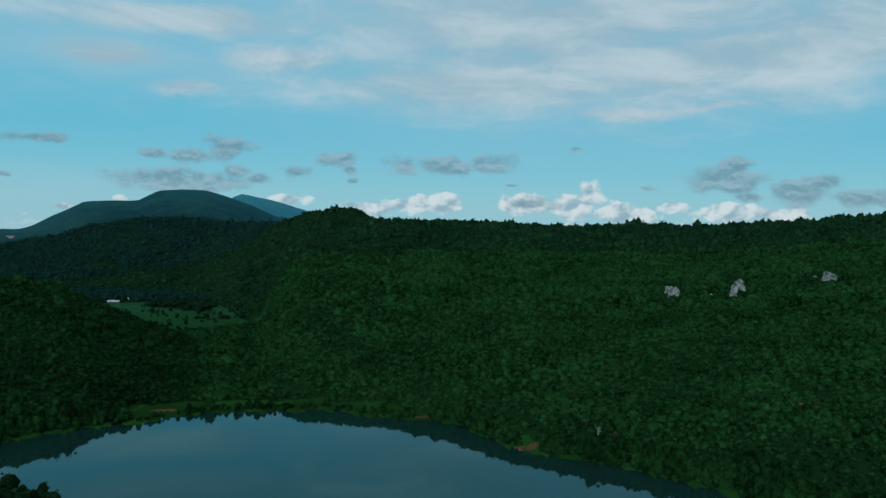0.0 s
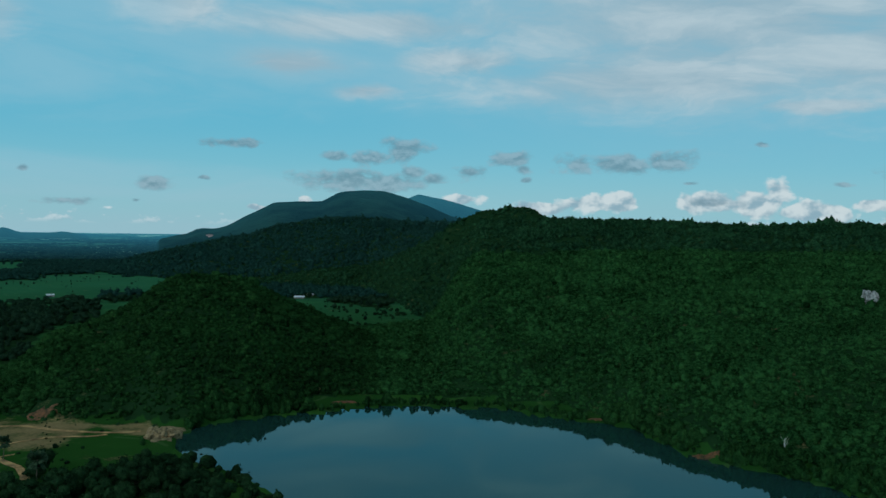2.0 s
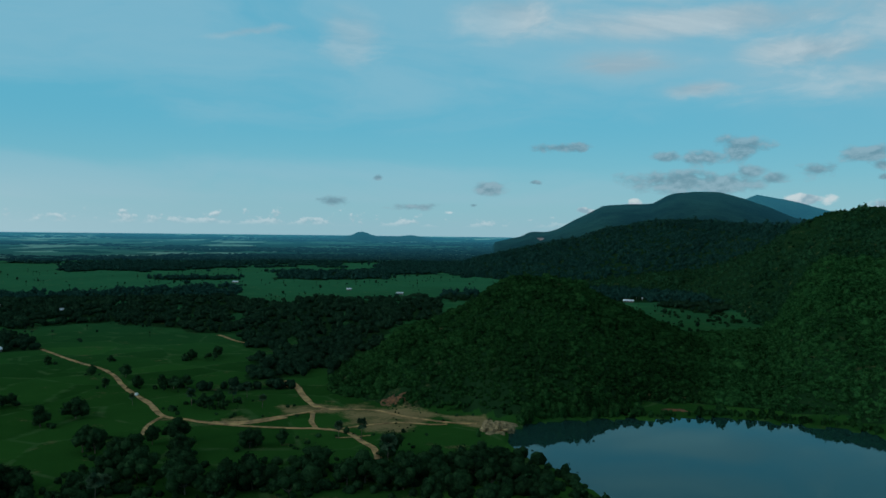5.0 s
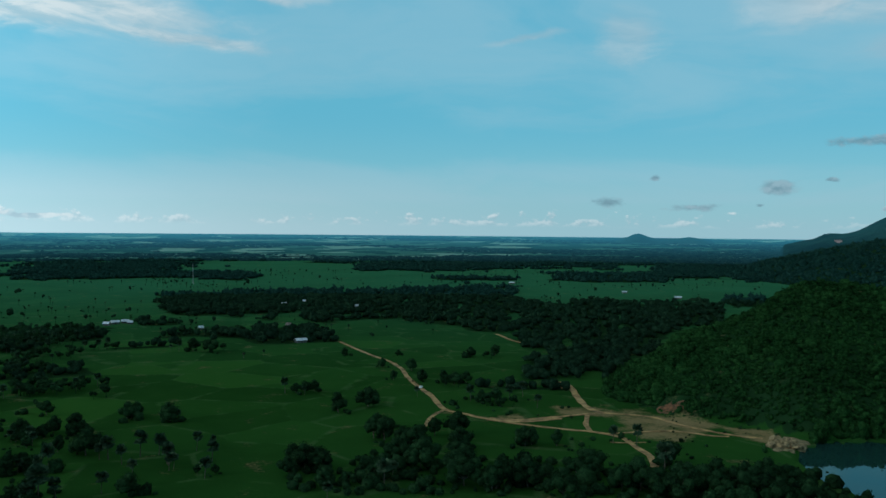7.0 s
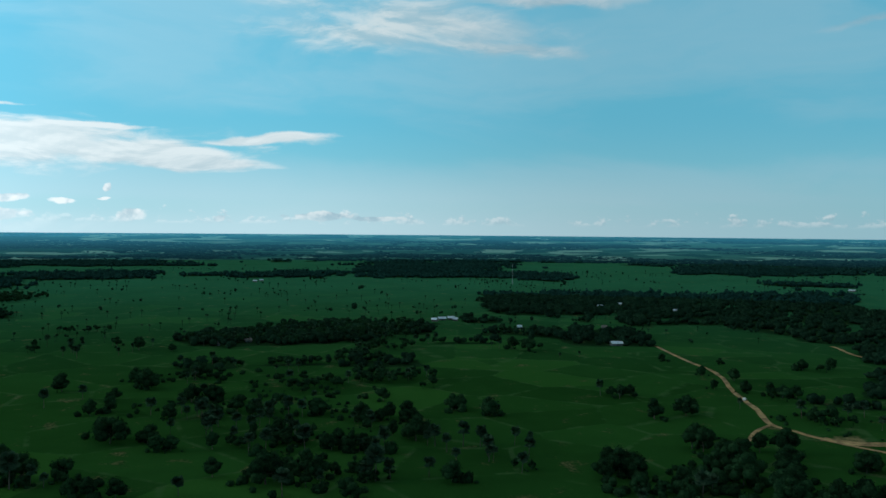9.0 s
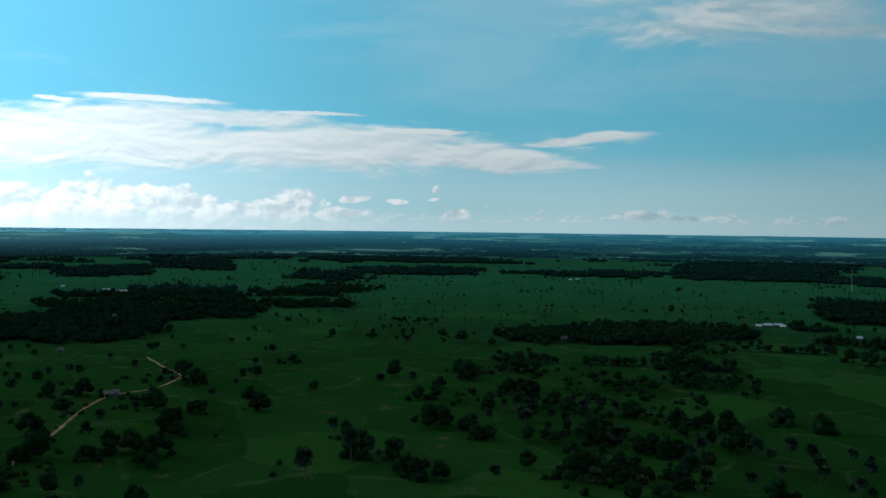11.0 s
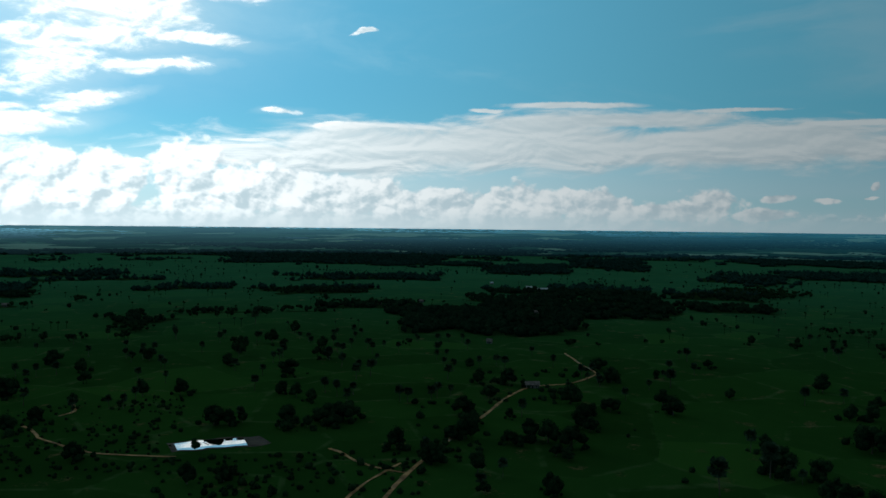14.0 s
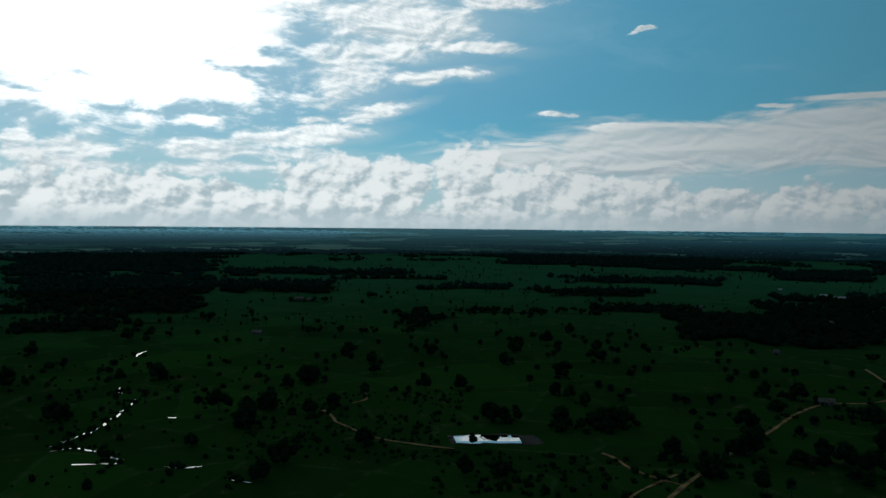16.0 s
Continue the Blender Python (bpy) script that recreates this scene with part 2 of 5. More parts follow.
# small grey puffs
n_puff = fbm(vec(az * 0.55, el * 0.95, 4.0), 1.0, 7, 0.6, 0.15)
d_puff = ((n_puff - 0.5) * 3.4 + 1.25 - nearest([PUFF_A, PUFF_B, PUFF_C], bent)).step(-0.1, 0.8)
lit = (n_puff - fbm(vec(az * 0.55, el * 0.95 + 0.25, 4.0), 1.0, 7, 0.6, 0.15) + 0.5).step(0.38, 0.64)
out = blend(d_puff * 0.75, out, blend(lit, (0.135, 0.25, 0.32), (0.28, 0.42, 0.50)))
out = blend(el.step(1.3, -0.2) * 0.75, out, mist)
out = blend(el.step(-0.3, -1.0), out, (0.02, 0.06, 0.08))
bright = az.step(60.0, 90.0) * 0.3 + az.step(88.0, 153.0) * 2.25 + 1.0              # the sky gains towards the sun
out = tint(out, Val(vec(bright, bright, bright)))
deck = el.step(18.0, 36.0)                            # a thick cloud deck overhead keeps the land in shade
out = blend(deck * 0.92, out, blend(n_soft.step(0.3, 0.7), (0.17, 0.225, 0.255), (0.33, 0.39, 0.42)))
bg = Val.tree.nodes.new("ShaderNodeBackground")
Val.tree.links.new(out.s, bg.inputs[0])
bg.inputs[1].default_value = 1.0
w_out = Val.tree.nodes.new("ShaderNodeOutputWorld")
Val.tree.links.new(bg.outputs[0], w_out.inputs[0])

sun = new("sun", bpy.data.lights.new("sun", "SUN"))
sun.data.energy, sun.data.angle, sun.data.color = 0.25, radians(24), (1.0, 0.95, 0.86)
a, e = radians(SUN_AZ), radians(SUN_EL)
sun.matrix_world = look((0, 0, 900), Vector((0, 0, 900)) - Vector((-math.sin(a) * math.cos(e), math.cos(a) * math.cos(e), math.sin(e))))


# ---------------------------------------------------------------- materials
def material(name, rough=0.8, spec=0.3):
    m = bpy.data.materials.new(name)
    m.use_nodes = True
    Val.tree = m.node_tree
    b = m.node_tree.nodes["Principled BSDF"]
    b.inputs["Roughness"].default_value, b.inputs["Specular IOR Level"].default_value = rough, spec
    return m, b


def place():
    n = Val.tree.nodes.new("ShaderNodeNewGeometry")
    return n.outputs["Position"]


def island():
    n = Val.tree.nodes.new("ShaderNodeNewGeometry")
    return Val(n.outputs["Random Per Island"])


def chance():
    n = Val.tree.nodes.new("ShaderNodeObjectInfo")
    return Val(n.outputs["Random"])


def colour_in(b, c):
    Val.tree.links.new(c.s, b.inputs["Base Color"])


def bumped(b, h, strength, distance):
    n = Val.tree.nodes.new("ShaderNodeBump")
    n.inputs["Strength"].default_value, n.inputs["Distance"].default_value = strength, distance
    Val.tree.links.new(h.s, n.inputs["Height"])
    Val.tree.links.new(n.outputs[0], b.inputs["Normal"])


def foliage(name, dark, light, patch=0.02, grain=1.3):
    """Leaf masses: tone from plant to plant; sunlit sprays and dark gaps painted by noise."""
    m, b = material(name, 1.0, 0.0)
    p = place()
    spray, gaps = fbm(p, grain, 3, 0.6), fbm(p, grain * 0.35, 2)
    mixv = (island() * 0.42 + fbm(p, patch, 5, 0.65).step(0.34, 0.66) * 0.35 + spray.step(0.36, 0.66) * 0.4 + gaps.step(0.34, 0.66) * 0.42 - 0.33).clip()
    colour_in(b, blend(mixv, dark, light))
    bumped(b, spray, 0.9, 0.9 / grain)
    return m


def plain_mat(name, dark, light, scale, rough=0.85, spec=0.2, detail=6):
    m, b = material(name, rough, spec)
    f = fbm(place(), scale, detail, 0.6)
    colour_in(b, blend(f.step(0.3, 0.7), dark, light))
    bumped(b, f, 0.4, 0.3 / scale)
    return m


LEAF_HILL = foliage("shrub leaves", (0.003, 0.013, 0.004), (0.027, 0.100, 0.027), 0.022, 0.75)
LEAF_MOUND = foliage("dark scrub leaves", (0.003, 0.012, 0.004), (0.021, 0.074, 0.019), 0.022, 0.75)
LEAF_WOOD = foliage("wood leaves", (0.005, 0.015, 0.009), (0.017, 0.046, 0.022))
LEAF_UPPER = foliage("upper slope leaves", (0.004, 0.015, 0.007), (0.023, 0.080, 0.032), 0.012, 0.6)
# leaves past 1.5 km, tinted blue in the base colour for haze
LEAF_FAR_HAZE = foliage("far forest leaves with haze tint", (0.007, 0.026, 0.022), (0.016, 0.058, 0.042), 0.01, 0.25)
LEAF_TREE = foliage("tree leaves", (0.004, 0.012, 0.006), (0.020, 0.058, 0.021))
LEAF_PALM = foliage("palm leaves", (0.013, 0.032, 0.018), (0.055, 0.105, 0.055))
BARK = plain_mat("bark", (0.05, 0.04, 0.03), (0.14, 0.11, 0.085), 2.0)
DIRT = plain_mat("track dirt", (0.13, 0.075, 0.026), (0.50, 0.30, 0.115), 0.16)
MUD = plain_mat("pond mud", (0.02, 0.018, 0.010), (0.055, 0.043, 0.024), 0.12)
ROCK = plain_mat("limestone", (0.045, 0.05, 0.045), (0.36, 0.355, 0.335), 0.3)
WALL = plain_mat("house wall", (0.09, 0.085, 0.075), (0.20, 0.19, 0.17), 0.8)
TIN = plain_mat("roof sheet", (0.34, 0.39, 0.43), (0.66, 0.71, 0.75), 0.5, 0.45, 0.5)
RUST = plain_mat("rusted roof sheet", (0.08, 0.07, 0.06), (0.22, 0.19, 0.17), 0.5, 0.6)
DARK = plain_mat("dark opening", (0.015, 0.015, 0.015), (0.03, 0.03, 0.03), 1.0)
PAINT = plain_mat("white car paint", (0.72, 0.72, 0.72), (0.8, 0.8, 0.8), 1.0, 0.3, 0.5)
RED = plain_mat("red soil", (0.03, 0.03, 0.012), (0.19, 0.075, 0.034), 0.35)
STONY = plain_mat("stony soil", (0.07, 0.055, 0.025), (0.33, 0.24, 0.125), 0.45)
STEEL = plain_mat("galvanised steel", (0.25, 0.27, 0.28), (0.4, 0.42, 0.43), 1.0, 0.5, 0.5)
PALE_WOOD = plain_mat("bleached wood", (0.3, 0.29, 0.26), (0.5, 0.48, 0.44), 2.0)
QUARRY = plain_mat("quarry rock", (0.2, 0.13, 0.12), (0.42, 0.3, 0.28), 0.02)
RUBBER = plain_mat("tyre rubber", (0.012, 0.012, 0.012), (0.03, 0.03, 0.03), 5.0)

def water(name, mirror):
    """Murky water under a clear mirror."""
    m, b = material(name)
    p = place()
    murk = Val.tree.nodes.new("ShaderNodeBsdfDiffuse")
    Val.tree.links.new(blend(fbm(p, 0.02, 3), (0.008, 0.034, 0.028), (0.012, 0.045, 0.038)).s, murk.inputs[0])
    gloss = Val.tree.nodes.new("ShaderNodeBsdfGlossy")
    gloss.inputs["Color"].default_value, gloss.inputs["Roughness"].default_value = (*mirror, 1), 0.02
    wave = Val.tree.nodes.new("ShaderNodeBump")
    wave.inputs["Strength"].default_value, wave.inputs["Distance"].default_value = 0.03, 0.1
    Val.tree.links.new(fbm(p, 0.6, 3).s, wave.inputs["Height"])
    fres = Val.tree.nodes.new("ShaderNodeFresnel")
    fres.inputs["IOR"].default_value = 1.33
    mix_w = Val.tree.nodes.new("ShaderNodeMixShader")
    for s_from, s_to in ((wave.outputs[0], gloss.inputs["Normal"]), (fres.outputs[0], mix_w.inputs[0]), (murk.outputs[0], mix_w.inputs[1]), (gloss.outputs[0], mix_w.inputs[2]), (mix_w.outputs[0], m.node_tree.nodes["Material Output"].inputs[0])):
        Val.tree.links.new(s_from, s_to)
    Val.tree.nodes.remove(b)
    return m


WATER = water("still water", (0.34, 0.72, 0.80))
POOL = water("shallow water", (0.6, 0.6, 0.58))

# ground: paddies, rough grass, bare soil and forest floor, told apart by the "cover" attribute
GROUND, b = material("ground", 1.0, 0.0)
p = place()
at = Val.tree.nodes.new("ShaderNodeAttribute")
at.attribute_name = "cover"
sp = Val.tree.nodes.new("ShaderNodeSeparateColor")
Val.tree.links.new(at.outputs["Color"], sp.inputs[0])
m_wood, m_bare, m_hill = (Val(o) for o in sp.outputs[:3])
vor = Val.tree.nodes.new("ShaderNodeTexVoronoi")
vor.inputs["Scale"].default_value = 0.016
Val.tree.links.new(p, vor.inputs["Vector"])
cell = Val.tree.nodes.new("ShaderNodeSeparateColor")
Val.tree.links.new(vor.outputs["Color"], cell.inputs[0])
n1, n2, n3 = fbm(p, 0.006, 4), fbm(p, 0.05, 5), fbm(p, 0.6, 3)
plot = Val(cell.outputs[0])
grass = blend((n1 * 0.6 + n2 * 0.45 + plot * 0.45 - 0.35).clip(), (0.010, 0.042, 0.008), (0.024, 0.090, 0.017))
grass = blend(plot.step(0.86, 0.9) * 0.35, grass, (0.034, 0.110, 0.018))
grass = blend(n2.step(0.58, 0.72) * 0.6, grass, (0.009, 0.032, 0.010))
edge_v = Val.tree.nodes.new("ShaderNodeTexVoronoi")
edge_v.feature = "DISTANCE_TO_EDGE"
edge_v.inputs["Scale"].default_value = 0.016
Val.tree.links.new(p, edge_v.inputs["Vector"])
bund = Val(edge_v.outputs["Distance"]).step(0.035, 0.012) * n2.step(0.42, 0.6)
grass = blend(bund * 0.55, grass, (0.05, 0.10, 0.035))
ln = Val.tree.nodes.new("ShaderNodeVectorMath")
ln.operation = "LENGTH"
Val.tree.links.new(p, ln.inputs[0])
# aerial haze painted into the grass colour: paler and bluer with distance
haze_tone = Val(ln.outputs["Value"]).step(550.0, 2000.0) * (n1 * 0.6 + 0.6)
grass = blend((haze_tone * 0.9).clip(), grass, (0.028, 0.140, 0.068))
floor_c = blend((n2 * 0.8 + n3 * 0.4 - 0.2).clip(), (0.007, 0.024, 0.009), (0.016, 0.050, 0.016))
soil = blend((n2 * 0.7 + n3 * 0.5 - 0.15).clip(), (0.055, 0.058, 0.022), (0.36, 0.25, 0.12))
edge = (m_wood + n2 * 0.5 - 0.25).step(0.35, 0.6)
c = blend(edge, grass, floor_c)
c = blend((m_bare * 0.8 + n2 * 1.9 + n3 * 0.7 - 1.3).step(0.2, 0.85), c, soil)
colour_in(b, c)
bumped(b, n3, 0.35, 0.8)


# far land and its woods from 3 km on, the haze put in as emission
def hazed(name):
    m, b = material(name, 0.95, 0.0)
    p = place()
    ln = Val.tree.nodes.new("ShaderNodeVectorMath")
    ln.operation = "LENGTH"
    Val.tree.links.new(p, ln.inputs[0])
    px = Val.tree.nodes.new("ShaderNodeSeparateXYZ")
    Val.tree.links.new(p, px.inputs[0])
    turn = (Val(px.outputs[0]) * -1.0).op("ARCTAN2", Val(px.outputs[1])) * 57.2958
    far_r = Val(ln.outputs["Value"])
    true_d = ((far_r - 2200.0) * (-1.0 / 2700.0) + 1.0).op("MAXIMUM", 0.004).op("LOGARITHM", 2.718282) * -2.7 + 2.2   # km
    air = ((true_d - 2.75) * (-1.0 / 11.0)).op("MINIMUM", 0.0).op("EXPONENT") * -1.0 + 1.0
    gain = turn.step(55.0, 110.0) * 0.5 + turn.step(110.0, 150.0) * 0.7 + 1.0      # the haze emission is raised towards the sun
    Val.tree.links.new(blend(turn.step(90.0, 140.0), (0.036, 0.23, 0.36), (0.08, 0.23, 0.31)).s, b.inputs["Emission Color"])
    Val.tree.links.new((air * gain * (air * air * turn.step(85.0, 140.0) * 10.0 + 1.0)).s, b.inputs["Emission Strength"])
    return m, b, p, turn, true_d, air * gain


DISTANCE, b, p, turn, true_d, haze_glow = hazed("distant land with haze glow")
at = Val.tree.nodes.new("ShaderNodeAttribute")
at.attribute_name = "cover"
sp = Val.tree.nodes.new("ShaderNodeSeparateColor")
Val.tree.links.new(at.outputs["Color"], sp.inputs[0])
m_hill = Val(sp.outputs[2])
Val.tree.links.new((haze_glow * (m_hill.step(0.5, 0.9) * -0.42 + 1.0)).s, b.inputs["Emission Strength"])   # weaker haze emission on the near mountain
depth = true_d.op("POWER", -1.0) * 60.0
shake = fbm(vec(turn * 0.5, depth), 1.0, 4, 0.6) - 0.5
patch_n = Val.tree.nodes.new("ShaderNodeTexVoronoi")
patch_n.inputs["Scale"].default_value = 1.0
Val.tree.links.new(vec(turn * 0.42 + shake * 1.5, depth + shake * 1.2), patch_n.inputs["Vector"])
patch_c = Val.tree.nodes.new("ShaderNodeSeparateColor")
Val.tree.links.new(patch_n.outputs["Color"], patch_c.inputs[0])
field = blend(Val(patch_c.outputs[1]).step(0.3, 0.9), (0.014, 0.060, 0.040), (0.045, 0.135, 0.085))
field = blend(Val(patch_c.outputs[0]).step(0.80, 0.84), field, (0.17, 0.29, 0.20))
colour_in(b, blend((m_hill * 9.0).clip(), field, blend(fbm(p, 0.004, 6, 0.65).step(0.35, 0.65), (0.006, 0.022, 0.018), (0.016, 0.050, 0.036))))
bumped(b, fbm(p, 0.006, 6, 0.6), 0.8, 60.0)

HAZY_WOOD, b = hazed("wood leaves with haze glow")[:2]
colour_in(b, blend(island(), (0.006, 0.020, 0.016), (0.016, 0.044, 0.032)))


# ---------------------------------------------------------------- lie of the land
# each ridge: bearing, crest elevation as seen, distance of the crest, distance of its foot
MAIN = table("-60 1.5 1500 330;-45 1.5 1500 380;-27 1.45 1500 405;-22 1.15 1500 412;-16 .8 1500 436;-12 .75 1500 456;-8 .7 1500 470;-5 .8 1500 486;-3 .85 1500 514;-.6 .95 1500 545;4 .8 1500 600;8 .75 1500 606;9 .7 1450 610;10.3 -.6 1400 612;11.2 -2.8 1300 614;12 -5 1150 616;12.8 -6.2 1000 618;14.3 -6.4 950 620;16.8 -6.6 930 622;18.5 -7 920 620;22 -9 900 615")
MOUND = table("42.5 -10.9 660 650;40 -9.4 690 610;37.5 -8.2 730 585;36 -6.8 745 570;33.8 -6.1 790 562;31.5 -4.9 830 560;30 -3.8 850 545;28.5 -3.25 880 538;26.2 -3.25 900 545;24.3 -3.7 900 552;22.4 -4.6 900 566;20.1 -5.5 890 608;18.6 -6.2 880 615;16 -7.2 870 622;14 -8.2 850 622;10 -11 820 640")
KNOB = table("11.4 .2 1750 1480;10.3 .9 1800 1480;9.1 1.42 1800 1480;7.6 1.57 1800 1480;6.9 1.8 1800 1480;5.9 1.7 1800 1480;5 1.22 1800 1480;4 .8 1800 1480;2.6 .3 1750 1480")
SHOULDER = table("33 -2.5 2700 2400;31.9 -2.05 2800 2300;31.1 -1.8 2850 2200;29.7 -1.54 2900 2100;28.5 -1.25 2900 2050;27.4 -1 2900 2000;25.9 -.72 2900 1950;24.4 -.42 2900 1900;22.5 .16 2900 1850;20.6 .55 2900 1800;18.8 .78 2900 1750;16.9 .82 2900 1700;15.1 .7 2800 1500;13.3 .55 2500 1200;12 .6 2200 1120;11 .6 2000 1100;9.5 .6 1900 1100;7 .3 2000 1300;3 -.5 2200 1500")
PEAK = table("30 -.9 4200 3300;28.3 -.52 4200 3200;27.6 -.18 4200 3150;26.6 -.2 4200 3100;25.9 .02 4200 3100;24.5 .79 4200 3050;22.8 1.64 4200 3000;21.5 1.78 4200 3000;19.7 1.9 4200 3000;18.6 2.48 4200 3000;17.1 2.63 4200 3000;15.6 2.62 4200 3000;14.1 2.2 4200 3000;12.5 1.62 4200 3000;11 1 4200 3000;8 .3 4200 3000;4 -.6 4200 3200")
PEAK_BACK = table("16 1.2 4700 4350;15.2 1.68 4700 4350;13.3 2.45 4700 4350;12 2.23 4700 4350;10.6 1.91 4700 4350;9.5 1.6 4700 4350;8.7 1.3 4700 4350;6.5 .3 4700 4350")
FAR_HILL = table("40.3 -.8 4700 4640;39.8 -.6 4700 4640;39.4 -.4 4700 4640;39.15 -.24 4700 4640;38.9 -.2 4700 4640;38.6 -.28 4700 4640;38.2 -.46 4700 4640;37.6 -.58 4700 4640;36.4 -.6 4700 4640;35.6 -.47 4700 4640;35.1 -.54 4700 4640;34.4 -.8 4700 4640")
# the lake: bearing, near shore, far shore
LAKE = table("-30 372 374;-26 340 390;-22 310 408;-16.1 300 432;-13.3 300 446;-10.5 300 458;-6.6 300 470;-4.7 300 483;-2.8 300 509;-1 300 540;1.3 300 548;3.2 300 553;5.1 300 560;7.4 305 580;10.1 310 578;12.7 320 580;14.9 330 582;17.5 345 571;19.3 355 560;21.4 377 558;22.8 394 553;24.5 420 547;26.2 440 540;27.6 454 530;28.5 470 512;29 490 488")

TINY = np.random.RandomState(5)
WAVES = [(TINY.uniform(-1, 1, 2), TINY.uniform(0, 6.28)) for _ in range(24)]


def ripple(x, y, size):
    """Smooth irregular hills of about that width, from -1 to 1."""
    s = 0
    for k, (d, ph) in enumerate(WAVES):
        f = (1 + 0.35 * (k % 8)) * 3.0 / size
        s = s + np.sin((x * d[0] + y * d[1]) * f + ph + 1.3 * np.sin((x * d[1] - y * d[0]) * f * 0.7 + 2 * ph)) / (1 + 0.5 * (k % 8))
    return s / 7.0


R_FLAT, R_REST = 2200.0, 2700.0


def true_range(r):
    """How far the spot at r would lie on an endless plain: past 2.2 km the plain is drawn in, with its things."""
    q = np.clip((r - R_FLAT) / R_REST, 0, 0.9985)
    return np.where(r > R_FLAT, R_FLAT - R_REST * np.log(1 - q), r)


def spot(r_true):
    return np.where(r_true > R_FLAT, R_FLAT + R_REST * (1 - np.exp(-(r_true - R_FLAT) / R_REST)), r_true)


def ridge(tab, az, r, back, bend=0.9):
    tab = tab[np.argsort(tab[:, 0])]
    inside = (az >= tab[0, 0]) & (az <= tab[-1, 0])
    crest, far, foot = (np.interp(az, tab[:, 0], tab[:, k]) for k in (1, 2, 3))
    top = EYE + far * np.tan(np.radians(crest))
    s = np.clip((r - foot) / (far - foot), 0, 1) ** bend
    s = np.where(r > far, np.clip(1 - (np.maximum(r - far, 0) / np.minimum(back, 25 + 5 * np.maximum(top, 0))) ** 1.5, 0, 1), s)
    return np.where(inside & (top > 0), top * s, 0)


def in_lake(az, r):
    near, far = (np.interp(az, LAKE[:, 0], LAKE[:, k]) for k in (1, 2))
    w = 2.5 * np.sin(az * 3.1) + 2.5 * np.sin(az * 7.3 + 1) + 2 * np.sin(az * 17 + 2)
    ok = (az > -30) & (az < 29.5)
    return np.where(ok, np.minimum(r - near, far + w - r), -99.0)


def height(az, r):
    az, r = np.asarray(az, float), np.asarray(r, float)
    x, y = -r * np.sin(np.radians(az)), r * np.cos(np.radians(az))
    z = EYE * (1 - r / true_range(r)) + 1.0 + 0.25 * ripple(x, y, 160)
    hills = np.maximum.reduce([
        ridge(MAIN, az, r, 900, 0.66), ridge(MOUND, az, r, 330, 0.52), ridge(KNOB, az, r, 500, 0.8),
        ridge(SHOULDER, az, r, 700, 0.9), ridge(PEAK, az, r, 600, 1.0), ridge(PEAK_BACK, az, r, 200, 1.0), ridge(FAR_HILL, az, r, 180, 1.0)])
    rough = np.where(r > 3100, 12 * ripple(x, y, 700) + 6 * ripple(y, x, 300), 0) * np.clip(hills / 60, 0, 1) + np.clip(hills / 30, 0, 1) * (4.5 * ripple(x, y, 260) + 2.2 * ripple(y, x, 90)) * np.clip(hills / 60, 0.4, 1)
    z = np.maximum(z, z * 0.3 + hills + rough * (hills > 0))
    lake = in_lake(az, r)
    return np.where(lake > -12, np.where(lake > 0, -2.0, np.minimum(z, 0.4 - lake * 0.12 + np.clip(z - 1.4, 0, 99) * np.clip(-lake / 12, 0, 1))), z)


CLEAR = table("36.5 1.1 586 9;-5.7 1.3 480 4.5;18 1.3 592 6;29.6 1.6 512 22;1.2 .6 556 4")   # red or stony banks: bearing, half width, distance, half depth


def at_ground(az, r, up=0.0):
    return Vector((-r * math.sin(radians(az)), r * math.cos(radians(az)), float(height(az, r)) + up))


def hilly(az, r):
    h = np.maximum.reduce([ridge(MAIN, az, r, 900, 0.66), ridge(MOUND, az, r, 330, 0.52), ridge(KNOB, az, r, 500, 0.8), ridge(SHOULDER, az, r, 700), ridge(PEAK, az, r, 600), ridge(PEAK_BACK, az, r, 200), ridge(FAR_HILL, az, r, 180)])
    return h


# woods on the plain: bearings from, to; true distances from, to
WOODS_A = table("50.6 54.3 1023 1753;46.7 50.6 976 1815;43.2 46.7 766 1432;40.0 43.2 757 1483;36.7 40.0 817 1505;33.4 36.8 1125 1505;30.4 33.4 1416 1660;46.0 54.3 2529 3042;41.1 46.0 2982 3541;36.8 44.6 2019 2452;30.8 38.2 2171 3830;32.3 41.1 2921 4871;48.0 54.3 4381 5000;25.5 32.3 2259 3974;20.2 23.9 1623 1870;72.7 74.6 1057 1080;68.9 71.5 1080 1136;61.4 68.9 1142 1579;58.5 64.9 891 962;54.0 61.4 1079 1679;66.6 68.1 912 927;64.2 74.6 2066 2329;49.5 57.8 2484 2940;46.5 52.5 2007 2141;64.9 74.6 3174 3795;43.4 49.5 637 652;83.4 89.2 880 960")
WOODS_B = table("77.8 83.4 878 1084;73.7 77.8 949 1069;64.6 70.2 1238 1605;57.3 64.6 1206 1610;64.6 70.6 951 1019;59.1 64.6 961 1042;68.3 74.4 879 894;69.1 78.2 2053 2982;64.6 68.4 2011 2260;79.3 87.0 2037 2321;87.4 90.2 2147 2186;91.6 100.2 2062 2381;93.9 100.2 2846 3072;88.5 92.9 2712 2832;49.9 57.4 2414 2887;86.3 90.6 742 776;73.6 79.7 733 772;79.7 84.9 744 759;122.6 126.0 1201 1246;118.7 124.2 934 1094;111.4 119.7 900 1144;109.9 118.4 1452 1533;107.0 114.2 1310 1643;99.4 107.0 1398 1588;121.0 126.0 2249 3144;117.7 120.7 2326 2515;112.8 117.0 2152 2437")
